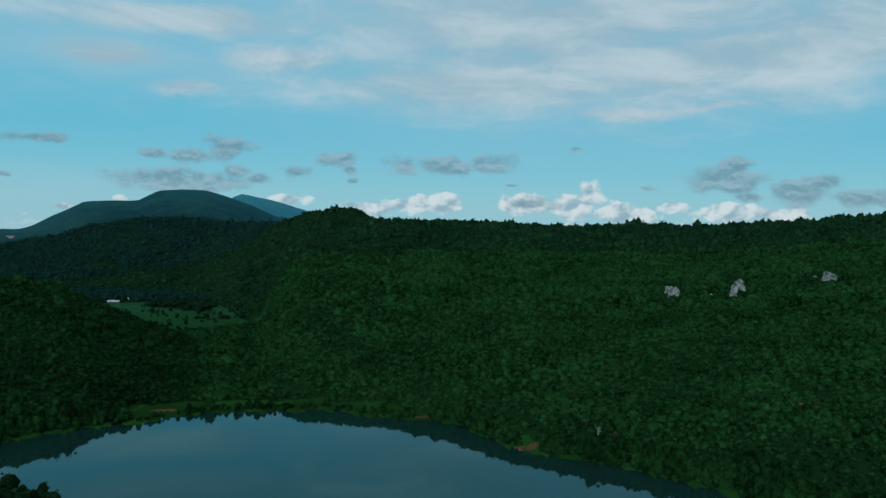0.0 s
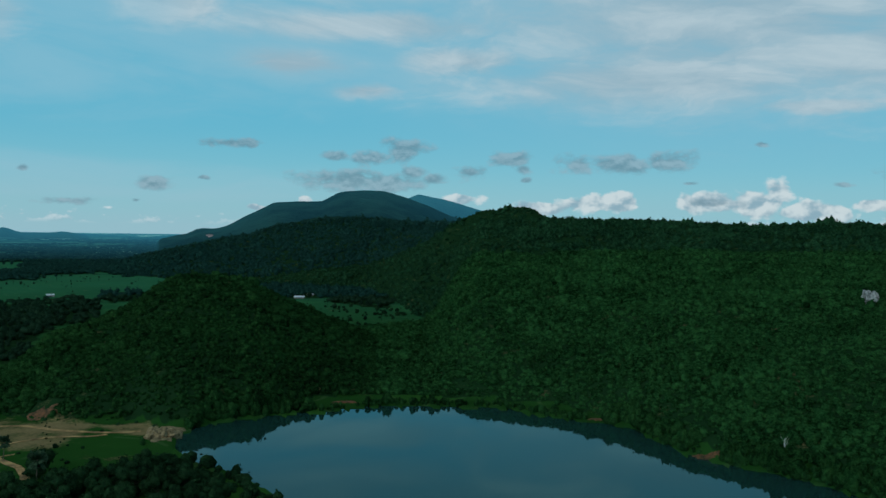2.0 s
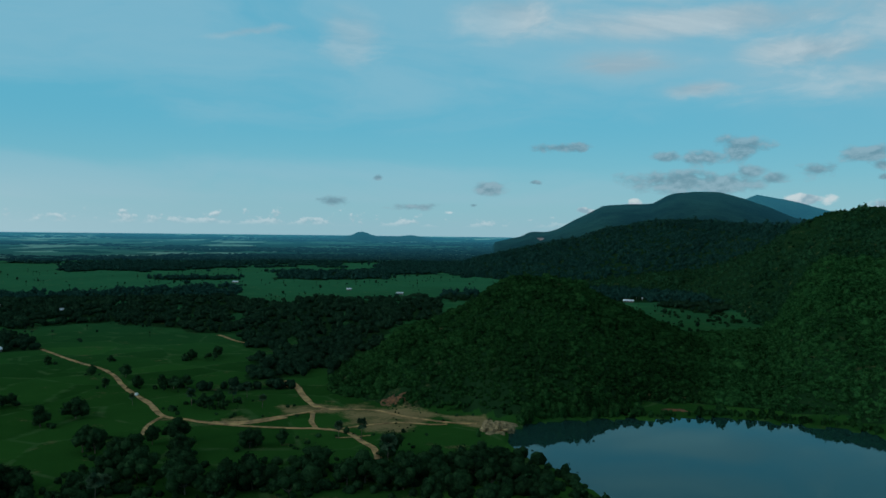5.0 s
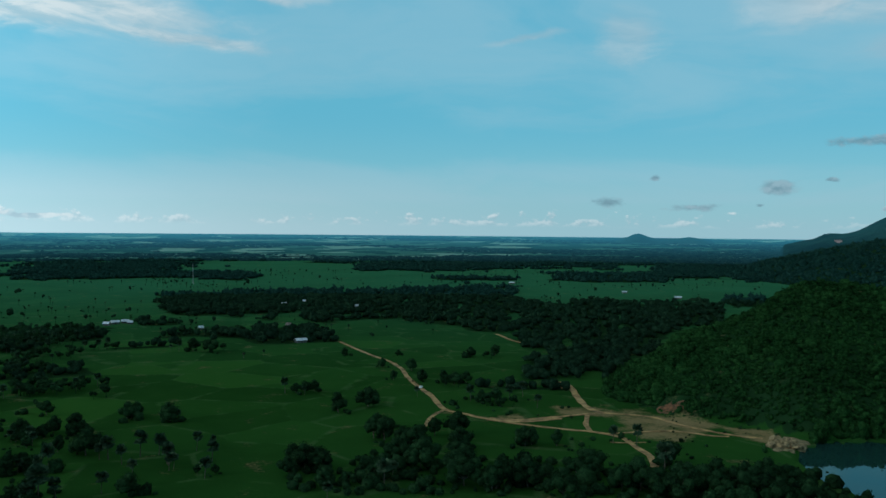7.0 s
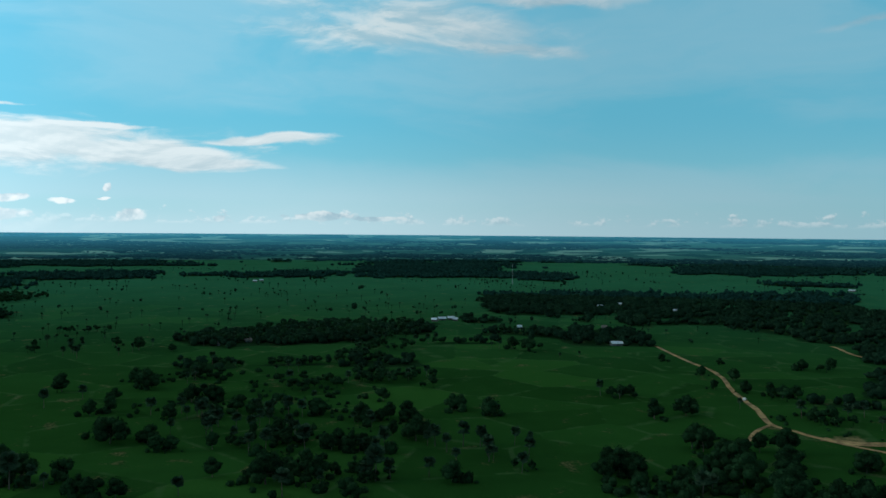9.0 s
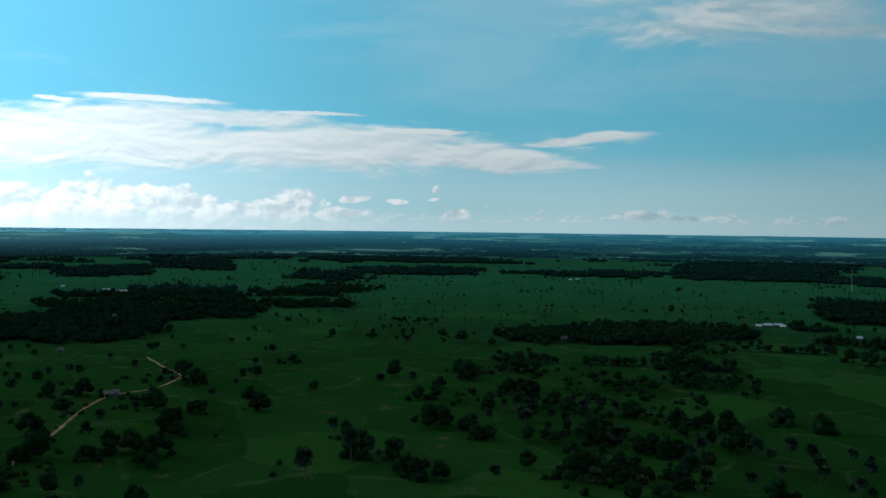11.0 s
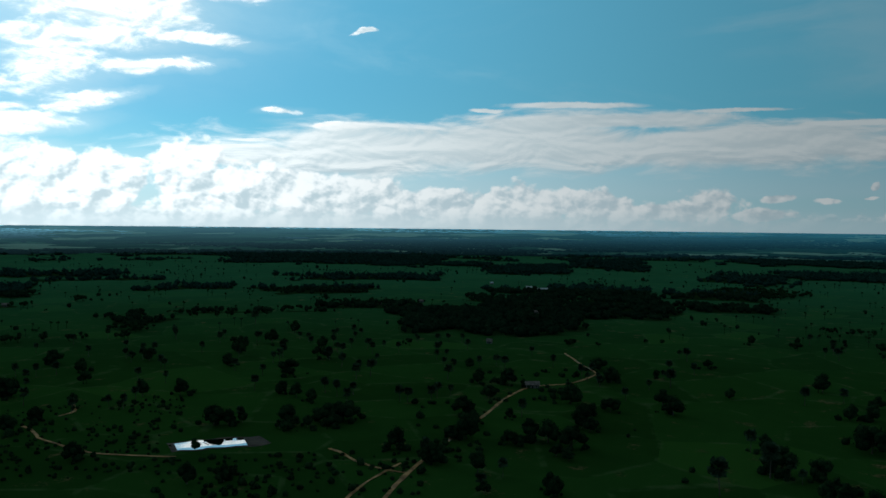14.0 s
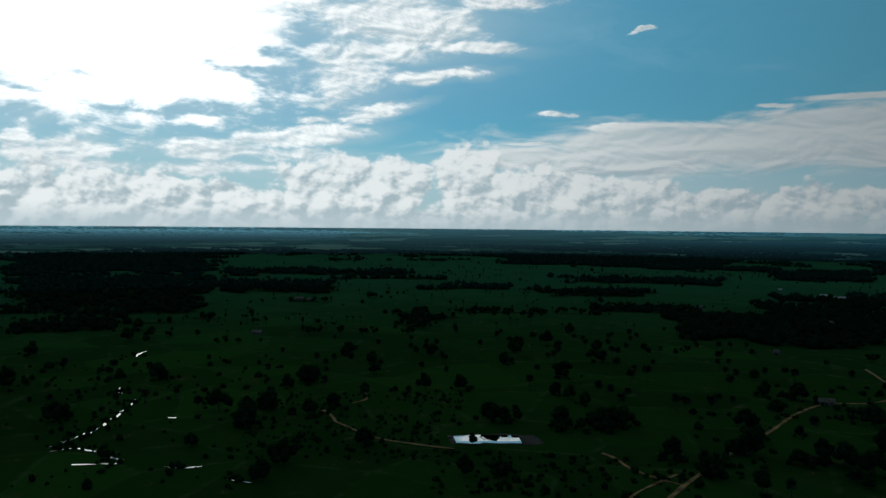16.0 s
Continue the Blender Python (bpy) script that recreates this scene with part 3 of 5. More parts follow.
WOODS_C = table("107.7 112.5 2199 2948;98.7 104.0 1791 2173;91.1 98.7 2035 2295;104.7 107.7 1179 1194;90.4 102.5 2763 3128;86.7 90.4 2161 2207;79.3 86.7 2061 2313;71.3 78.6 2239 2760;147.1 148.6 1409 1592;138.9 146.7 1772 1840;138.9 142.6 1024 1087;129.5 138.9 1123 1138;124.2 129.5 1171 1226;119.7 124.2 923 1110;114.4 119.7 932 1204;120.5 131.8 1732 1935;112.9 118.6 1978 2340;124.3 135.4 2412 3142;117.8 121.2 2353 2502;154.4 166.9 1100 1950;160.6 166.9 972 1067;156.2 160.6 1030 1045;146.4 154.4 1458 1699;147.1 150.1 1255 1305;154.4 166.9 1961 3149;138.8 143.3 1102 1117;141.1 153.7 1912 2125")
WOODS = np.concatenate([WOODS_A, WOODS_B, WOODS_C, table("42 46.2 665 830;39.3 43 680 830;15 19 1345 1800;17 24 1500 1850;22.5 26 1400 1560;77.5 89 880 1000;105 113.5 1060 1290;113 119 1150 1420;100 106 1210 1330;119 125 1060 1190;134 141 1500 1620;126 133 1420 1560")])
BARE = table("40 44 545 575;33.5 40.5 500 590;30 33.5 505 545;45.5 48 530 545")
HOUSES = table("73.3 1099 8.8;72.8 1114 11.9;72.2 1122 10.5;71.9 1108 7.4;61.2 899 14.4;57.5 1296 6.9;62.3 1335 8.9;61 1385 6.4;67.6 1030 5.5;85.6 905 7.3;87.6 885 5.9;47.1 1901 15.1;84.8 1937 10.3;115 620 11.7;125.3 1236 6.6;122.5 1269 6.8;114.4 1530 24.4;115.3 1569 12.5;114.8 1134 7.6;85.2 1912 10.2;117.8 1669 6.7;85.7 912 6.1;117.9 844 4.5;151.7 913 12.2;149 1308 13.9;148.3 1289 10.3;21.1 1496 21.9;20.4 1553 12.4;36.3 1571 14.6;39.7 1673 11.1;62 1048 7")


def cover(az, r):
    """Wood, bare soil and hill, each from 0 to 1."""
    d = true_range(r)
    x, y = -d * np.sin(np.radians(az)), d * np.cos(np.radians(az))
    wob_a, wob_r = 1.3 * ripple(x, y, 120) + 0.9 * ripple(y, x, 45), 1 + 0.06 * ripple(y, x, 150) + 0.05 * ripple(x, y, 60)
    ragged = 1.1 + 0.35 * ripple(y, x, 70)
    wood, bare = np.zeros_like(d), np.zeros_like(d)
    for a0, a1, r0, r1 in WOODS:
        ca, cr = (a0 + a1) / 2, (r0 + r1) / 2
        q = np.maximum(abs(az + wob_a * min(1, (a1 - a0) / 6) - ca) / (a1 - a0) * 2, abs(d * (1 + (wob_r - 1) * min(1, 4 * (r1 - r0) / cr)) - cr) / (r1 - r0) * 2)
        wood = np.maximum(wood, np.clip((ragged - q) * 2, 0, 1))
    # belts of trees over the far plain
    far = np.clip((d - 2300) / 700, 0, 1)
    u, v = np.radians(az) * 3700, 5500 * np.log(np.maximum(d, 300) / 2300)
    belts = ripple(u, v, 420) + 0.6 * ripple(v, u, 160)
    wood = np.maximum(wood, far * np.clip((belts - 0.18) * 5, 0, 1))
    for a0, a1, r0, r1 in BARE:
        ca, cr = (a0 + a1) / 2, (r0 + r1) / 2
        q = np.hypot((az + 0.5 * wob_a - ca) / (a1 - a0) * 2, (d * wob_r - cr) / (r1 - r0) * 2)
        bare = np.maximum(bare, np.clip((1.2 - q) * 2, 0, 1))
    hill = np.clip(hilly(az, r) / 4, 0, 1) * np.where(r > 4430, 0.45, 1.0) * np.clip((-in_lake(az, r) - 14) / 6, 0, 1)
    return np.maximum(wood, np.clip(hill * 9, 0, 1)), bare, hill


# ---------------------------------------------------------------- ground
def mesh_of(name, verts, faces, mat, smooth=False):
    me = bpy.data.meshes.new(name)
    verts, faces = np.asarray(verts, np.float32), np.asarray(faces, np.int32)
    n, k = faces.shape
    me.vertices.add(len(verts)), me.loops.add(n * k), me.polygons.add(n)
    me.vertices.foreach_set("co", verts.ravel())
    me.loops.foreach_set("vertex_index", faces.ravel())
    me.polygons.foreach_set("loop_start", np.arange(0, n * k, k, dtype=np.int32))
    me.polygons.foreach_set("use_smooth", np.full(n, smooth))
    me.update(calc_edges=True)
    me.materials.append(mat)
    return me


bearings = np.concatenate([np.arange(-36, 180, 0.32), np.arange(180, 324, 3.0)])
ranges = np.concatenate([[0.02, 60, 140], 200 * 1.0155 ** np.arange(0, 207), [4885]])
A, R = np.meshgrid(bearings, ranges)
A180 = (A + 180) % 360 - 180
Z = height(A180, R)
verts = np.stack([-R * np.sin(np.radians(A)), R * np.cos(np.radians(A)), Z], -1).reshape(-1, 3)
nr, na = A.shape
i, j = np.meshgrid(np.arange(nr - 1), np.arange(na), indexing="ij")
jn = (j + 1) % na
faces = np.stack([i * na + j, (i + 1) * na + j, (i + 1) * na + jn, i * na + jn], -1)
wood, bare, hill = cover(A180.ravel(), R.ravel())
tones = np.stack([wood, bare, hill, np.ones_like(wood)], -1).astype(np.float32)
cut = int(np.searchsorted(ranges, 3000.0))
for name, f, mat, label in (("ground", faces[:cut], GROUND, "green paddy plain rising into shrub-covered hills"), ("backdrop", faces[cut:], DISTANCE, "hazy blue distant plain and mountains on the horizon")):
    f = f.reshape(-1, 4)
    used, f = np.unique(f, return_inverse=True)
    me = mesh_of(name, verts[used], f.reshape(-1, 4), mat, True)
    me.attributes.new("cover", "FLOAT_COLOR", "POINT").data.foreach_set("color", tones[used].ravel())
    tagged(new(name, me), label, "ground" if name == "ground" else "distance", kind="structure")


def sector(name, a0, a1, r0, r1, z, step=1.0):
    n = max(2, int((a1 - a0) / step))
    aa = np.radians(np.linspace(a0, a1, n))
    v = [(-r * math.sin(q), r * math.cos(q), z) for r in (r0, r1) for q in aa]
    f = [(k + 1, k, n + k, n + k + 1) for k in range(n - 1)]
    return mesh_of(name, v, f, WATER)


tagged(new("water", sector("water", -31, 33, 280, 640, 0.0)), "still teal lake mirroring the sky below the hills", "lake", kind="structure")


# ---------------------------------------------------------------- plants
def ball(rng, squash=0.8, rough=0.22, sides=20):
    """A lumpy kernel of 20 or 8 faces."""
    if sides == 8:
        v = np.array([(1, 0, 0), (0, 1, 0), (-1, 0, 0), (0, -1, 0), (0, 0, 1), (0, 0, -1)], float)
        f = np.array([(0, 1, 4), (1, 2, 4), (2, 3, 4), (3, 0, 4), (1, 0, 5), (2, 1, 5), (3, 2, 5), (0, 3, 5)])
    else:
        g = (1 + 5 ** 0.5) / 2
        v = np.array([(-1, g, 0), (1, g, 0), (-1, -g, 0), (1, -g, 0), (0, -1, g), (0, 1, g), (0, -1, -g), (0, 1, -g), (g, 0, -1), (g, 0, 1), (-g, 0, -1), (-g, 0, 1)]) / 1.9
        f = np.array([(0, 11, 5), (0, 5, 1), (0, 1, 7), (0, 7, 10), (0, 10, 11), (1, 5, 9), (5, 11, 4), (11, 10, 2), (10, 7, 6), (7, 1, 8), (3, 9, 4), (3, 4, 2), (3, 2, 6), (3, 6, 8), (3, 8, 9), (4, 9, 5), (2, 4, 11), (6, 2, 10), (8, 6, 7), (9, 8, 1)])
    v = v * (1 + rng.uniform(-rough, rough, (len(v), 1)))
    a = rng.uniform(0, 6.28)
    v = v @ np.array([[math.cos(a), math.sin(a), 0], [-math.sin(a), math.cos(a), 0], [0, 0, 1]])
    return v * (1, 1, squash), f


def leaves(rng, n, radius, squash, size, inner=0.72):
    """Loose leaf sprays lying about on a dome: corners (n, 4, 3)."""
    d = rng.normal(size=(n, 3))
    d[:, 2] = abs(d[:, 2]) * 0.9 - 0.15
    d /= np.linalg.norm(d, axis=1)[:, None]
    c = d * radius * rng.uniform(inner, 1.08, (n, 1)) * (1, 1, squash)
    nrm = d + rng.normal(size=(n, 3)) * 0.55
    nrm /= np.linalg.norm(nrm, axis=1)[:, None]
    u = np.cross(nrm, rng.normal(size=(n, 3)))
    u /= np.linalg.norm(u, axis=1)[:, None]
    w = np.cross(nrm, u)
    s = size * rng.uniform(0.6, 1.3, (n, 1))
    return np.stack([c - u * s, c - w * s * 0.6, c + u * s, c + w * s * 0.7 + nrm * s * 0.2], 1)


def bush(rng, n_leaf, squash=0.75, size=0.4, lumps=1, sides=20):
    vs, fs, k = [], [], 0
    for q in range(lumps):
        off = rng.uniform(-0.55, 0.55, 3) * (1, 1, 0.35) if lumps > 1 else np.zeros(3)
        sc = rng.uniform(0.55, 0.8) if lumps > 1 else 1.0
        v, f = ball(rng, squash, 0.25, sides)
        vs.append(v * 0.92 * sc + off), fs.append(f + k)
        k += len(v)
        m = n_leaf // lumps
        L = leaves(rng, m, sc, squash, size * sc).reshape(-1, 3) + off
        g = np.arange(m * 4).reshape(m, 4) + k
        vs.append(L), fs.append(g[:, [0, 1, 2]]), fs.append(g[:, [0, 2, 3]])
        k += m * 4
    return np.concatenate(vs), np.concatenate(fs)


def strew(name, templates, spots, sizes, rng, mat, lift=0.35):
    """One mesh of many plants: spots (n, 3), sizes (n, 3)."""
    pick = rng.randint(len(templates), size=len(spots))
    turn = rng.uniform(0, 6.283, len(spots))
    V, F, k = [], [], 0
    for q, (v, f) in enumerate(templates):
        m = pick == q
        if not m.any():
            continue
        c, s = np.cos(turn[m])[:, None], np.sin(turn[m])[:, None]
        x, y = v[None, :, 0] * c - v[None, :, 1] * s, v[None, :, 0] * s + v[None, :, 1] * c
        P = np.stack([x, y, np.broadcast_to(v[None, :, 2] + lift, x.shape)], -1) * sizes[m][:, None, :] + spots[m][:, None, :]
        n = len(P)
        V.append(P.reshape(-1, 3))
        F.append((f[None] + (np.arange(n) * len(v))[:, None, None]).reshape(-1, 3) + k)
        k += n * len(v)
    return new(name, mesh_of(name, np.concatenate(V), np.concatenate(F), mat, True))


def xyz(az, r, z):
    return np.stack([-r * np.sin(np.radians(az)), r * np.cos(np.radians(az)), z], -1)


rng = np.random.RandomState(11)
NEAR_BUSH = [bush(rng, 10, 0.85, 0.26) for _ in range(10)] + [bush(rng, 14, 0.9, 0.28, 2) for _ in range(3)]
MID_BUSH = [bush(rng, 6, 0.85, 0.28) for _ in range(8)]
TINY_TREE = [bush(rng, 2, 0.9, 0.4, 1, 8) for _ in range(6)]
FAR_BUSH = [bush(rng, 3, 0.9, 0.32, 1, 8) for _ in range(8)]


def hill_cover(name, r0, r1, per, templates, size, label, leaf=LEAF_HILL):
    n = int(0.5 * radians(75) * (r1 ** 2 - r0 ** 2) / per)
    az = rng.uniform(-31, 44, n)
    r = np.sqrt(rng.uniform(r0 ** 2, r1 ** 2, n))
    h = hilly(az, r)
    keep = (h > 0.4) & (in_lake(az, r) < -4)
    keep &= ~((az > 3) & (az < 23) & (in_lake(az, r) > -15 - 5 * np.sin(az * 2.3)))
    for ca, wa, cr, wr in CLEAR:
        keep &= np.hypot((az - ca) / wa, (r - cr) / wr) > 1.0
    az, r = az[keep], r[keep]
    z = height(az, r)
    # only slopes that face the lake or stand on the skyline
    ahead = height(az, r - 15)
    keep = (z - ahead > -3.5) | (rng.uniform(size=len(az)) < 0.3)
    az, r, z = az[keep], r[keep], z[keep]
    p = xyz(az, r, z)
    big = np.clip(ripple(p[:, 0], p[:, 1], 70) + 0.55, 0.25, 1.3)
    s = size * (0.55 + 0.6 * big) * rng.lognormal(0, 0.28, len(az))
    s = np.where(rng.uniform(size=len(az)) < 0.03, s * 1.5, s)
    sz = np.stack([s, s, s * rng.uniform(0.6, 1.25, len(az))], -1)
    own = ridge(MOUND, az, r, 330, 0.52) > ridge(MAIN, az, r, 900, 0.66)
    if r1 < 1200:
        tagged(strew(name, templates, p[own], sz[own], rng, LEAF_MOUND), "dark dense scrub on the low mound by the lake", "shrubs", kind="stuff")
        p, sz = p[~own], sz[~own]
    return tagged(strew(name, templates, p, sz, rng, leaf), label, "shrubs", kind="stuff")


hill_cover("hill_shrubs", 400, 720, 8.6, NEAR_BUSH, 2.15, "dense green shrubs on the slopes round the lake")
hill_cover("hill_shrubs", 720, 1100, 19, MID_BUSH, 3.0, "dense green shrubs on the upper hill slopes")
hill_cover("hill_shrubs", 1100, 1950, 76, FAR_BUSH, 4.0, "dark green forest along the hill crests", LEAF_UPPER)
hill_cover("far_forest", 1950, 2990, 120, FAR_BUSH, 5.6, "forest on the distant hills, blue haze painted into its leaves", LEAF_FAR_HAZE)

TREE_BLOB = [bush(rng, 14, 0.9, 0.24, 2) for _ in range(8)]


def wood_spots(a0, a1, r0, r1, gap):
    """Tree places within a stretch, in true distances."""
    area = radians(a1 - a0) * (r1 ** 2 - r0 ** 2) / 2
    n = int(area / gap ** 2)
    return rng.uniform(a0, a1, n), np.sqrt(rng.uniform(r0 ** 2, r1 ** 2, n))


AA, DD = [], []
for a0, a1, r0, r1 in WOODS:
    m, q = (r1 - r0) * 0.3, (a1 - a0) * 0.15
    a_, d_ = wood_spots(a0 - q, a1 + q, r0 - m, r1 + m, 5.7 + 0.005 * (r0 + r1) / 2)
    AA.append(a_), DD.append(d_)
a_, d_ = wood_spots(-31, 170, 2300, 3150, 24)
AA.append(a_), DD.append(d_)
az_, d_ = np.concatenate(AA), np.concatenate(DD)
r_ = spot(d_)
w_, b_, h_ = cover(az_, r_)
keep = (w_ > 0.45) & (h_ < 0.1) & (b_ < 0.3) & (r_ < 3000)
az_, d_, r_ = az_[keep], d_[keep], r_[keep]
s = (2.8 + 0.0015 * d_) * rng.lognormal(0, 0.38, len(az_)) * r_ / d_
sz = np.stack([s, s, np.minimum(s * 1.25, 6.5 * r_ / d_ * rng.uniform(0.7, 1.2, len(s)))], -1)
for a_k, h_k, w_k in HOUSES:                          # yards round the houses
    k = np.hypot((az_ - a_k) / math.degrees((0.8 * w_k + 4) / h_k), (d_ - h_k + 22) / 34) > rng.uniform(0.7, 1.2, len(d_))
    az_, d_, r_, s, sz = az_[k], d_[k], r_[k], s[k], sz[k]
near = d_ < 1500
pts = xyz(az_, r_, height(az_, r_))
tagged(strew("woodland", TREE_BLOB, pts[near], sz[near], rng, LEAF_WOOD, 0.7), "dark broadleaf woods between green paddies", "woods", kind="stuff")
tagged(strew("far_woods", TINY_TREE, pts[~near], sz[~near], rng, LEAF_FAR_HAZE, 0.6), "dark belts of woods over the distant plain", "woods", kind="stuff")


# belts of trees out to the horizon
drop = np.arange(57.5, 11.0, -1.1)
a_, v_ = np.meshgrid(np.arange(-31, 170, 0.19), drop)
a_ = (a_ + rng.uniform(-0.1, 0.1, a_.shape)).ravel()
v_ = (v_ + rng.uniform(-0.5, 0.5, v_.shape)).ravel()
d_ = 181080.0 / v_
r_ = spot(d_)
belts = ripple(a_ * 11, v_ * 24, 260) + 0.5 * ripple(v_ * 24, a_ * 13, 110) + 0.25 * ripple(a_ * 26, v_ * 24, 60)
keep = (belts > -0.02 + rng.uniform(-0.08, 0.08, len(a_))) & (hilly(a_, r_) < 0.5) & (r_ < 4880)
a_, d_, r_ = a_[keep], d_[keep], r_[keep]
s = r_ * math.radians(0.24) * rng.lognormal(0, 0.3, len(a_))
tall = 3.4 * r_ / d_ * rng.lognormal(0, 0.3, len(a_))
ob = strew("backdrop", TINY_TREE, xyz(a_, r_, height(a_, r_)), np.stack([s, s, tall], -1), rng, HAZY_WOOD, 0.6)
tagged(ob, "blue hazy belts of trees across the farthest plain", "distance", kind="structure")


# ---------------------------------------------------------------- parts and things
def part(name, verts, faces, mat, parent, label="", smooth=False):
    """One mesh under a thing, from points and triangles or quads."""
    me = bpy.data.meshes.new(name)
    me.from_pydata([tuple(map(float, v)) for v in verts], [], [tuple(map(int, f)) for f in faces])
    me.materials.append(mat)
    if smooth:
        me.polygons.foreach_set("use_smooth", [True] * len(me.polygons))
    ob = new(name, me)
    ob.parent = parent
    return tagged(ob, label)


def tube(points, radii, sides=6):
    """A tapered limb along points."""
    pts = [Vector(p) for p in points]
    v, f = [], []
    for k, p in enumerate(pts):
        d = (pts[min(k + 1, len(pts) - 1)] - pts[max(k - 1, 0)]).normalized()
        u = d.orthogonal().normalized()
        w = d.cross(u)
        for q in range(sides):
            a = 2 * math.pi * q / sides
            v.append(p + (u * math.cos(a) + w * math.sin(a)) * radii[k])
    for k in range(len(pts) - 1):
        for q in range(sides):
            a, b = k * sides + q, k * sides + (q + 1) % sides
            f.append((a, b, b + sides, a + sides))
    return v, f


def merge(*meshes):
    v, f = [], []
    for mv, mf in meshes:
        n = len(v)
        v += [tuple(p) for p in mv]
        f += [tuple(int(i) + n for i in q) for q in mf]
    return v, f


def box(x0, x1, y0, y1, z0, z1):
    v = [(x, y, z) for z in (z0, z1) for y in (y0, y1) for x in (x0, x1)]
    return v, [(0, 2, 3, 1), (4, 5, 7, 6), (0, 1, 5, 4), (2, 6, 7, 3), (0, 4, 6, 2), (1, 3, 7, 5)]


def broad_tree(rng, height_m, wide, label, n_leaf=560, leaf=LEAF_TREE):
    """Trunk with limbs, and a crown of leaf sprays gathered in uneven clumps; unit height."""
    root = new("broadleaf_tree")
    tagged(root, label, "tree")
    bits, clumps = [], []
    fork = rng.uniform(0.14, 0.24)
    lean = rng.uniform(-0.03, 0.03, 2)
    bits.append(tube([(0, 0, -0.03), (lean[0], lean[1], fork * 0.6), (lean[0] * 2, lean[1] * 2, fork + 0.12)], [0.035, 0.026, 0.018]))
    n = rng.randint(8, 12)
    for k in range(n):
        a = 2 * math.pi * k / n + rng.uniform(-0.4, 0.4)
        reach = wide * rng.uniform(0.3, 0.7) * (0.2 if k == 0 else 1)
        top = rng.uniform(0.3, 0.68) if k else 0.78
        tip = (math.cos(a) * reach, math.sin(a) * reach, top)
        bits.append(tube([(lean[0] * 2, lean[1] * 2, fork), (tip[0] * 0.5, tip[1] * 0.5, (fork + top) * 0.52), tip], [0.017, 0.012, 0.005], 5))
        clumps.append((tip, rng.uniform(0.2, 0.31)))
    part("trunk", *merge(*bits), BARK, root, smooth=True)
    vs, fs, k = [], [], 0
    for tip, rad in clumps:
        v, f = ball(rng, 0.85, 0.25)
        vs.append(v * rad * 0.93 + tip)
        fs += [tuple(q) for q in f + k]
        k += len(v)
        m = n_leaf // n
        L = leaves(rng, m, rad * 1.08, 0.85, rad * 0.14, 0.82).reshape(-1, 3) + tip
        fs += [tuple(q) for q in np.arange(m * 4).reshape(m, 4) + k]
        vs.append(L)
        k += m * 4
    part("crown", np.concatenate(vs), fs, leaf, root, smooth=True)
    root.scale = (height_m,) * 3
    return root


def palm_tree(rng, label):
    """A fan palm: slim trunk, a round head of folded fans and a skirt of dead ones; unit height."""
    root = new("palm_tree")
    tagged(root, label, "palm tree")
    b = rng.uniform(-0.05, 0.05, 2)
    part("trunk", *tube([(0, 0, -0.03), (b[0] * 0.4, b[1] * 0.4, 0.3), (b[0], b[1], 0.6), (b[0] * 1.2, b[1] * 1.2, 0.84)], [0.028, 0.02, 0.018, 0.016]), BARK, root, smooth=True)
    for name, count, lo, hi, size, mat, label2 in (("crown", 52, -0.6, 1.3, 0.32, LEAF_PALM, ""), ("dead_fronds", 9, -1.3, -0.8, 0.2, BARK, "dry brown hanging fronds")):
        vs, fs = [], []
        for k in range(count):
            a, e = rng.uniform(0, 6.283), rng.uniform(lo, hi)
            d = Vector((math.cos(a) * math.cos(e), math.sin(a) * math.cos(e), math.sin(e)))
            side = d.cross(Vector((0, 0, 1))).normalized()
            up = side.cross(d)
            o = Vector((b[0] * 1.2, b[1] * 1.2, 0.82)) + d * size * 0.2
            s = size * rng.uniform(0.7, 1.1)
            n = len(vs)
            vs += [o, o + d * s * 0.35 + side * s * 0.42 - up * s * 0.05, o + d * s * 0.8 + side * s * 0.4 - up * s * 0.2, o + d * s + up * s * -0.05,
                   o + d * s * 0.8 - side * s * 0.4 - up * s * 0.2, o + d * s * 0.35 - side * s * 0.42 - up * s * 0.05]
            fs += [(n, n + 1, n + 2), (n, n + 2, n + 3), (n, n + 3, n + 4), (n, n + 4, n + 5)]
        part(name, vs, fs, mat, root, label2)
    return root


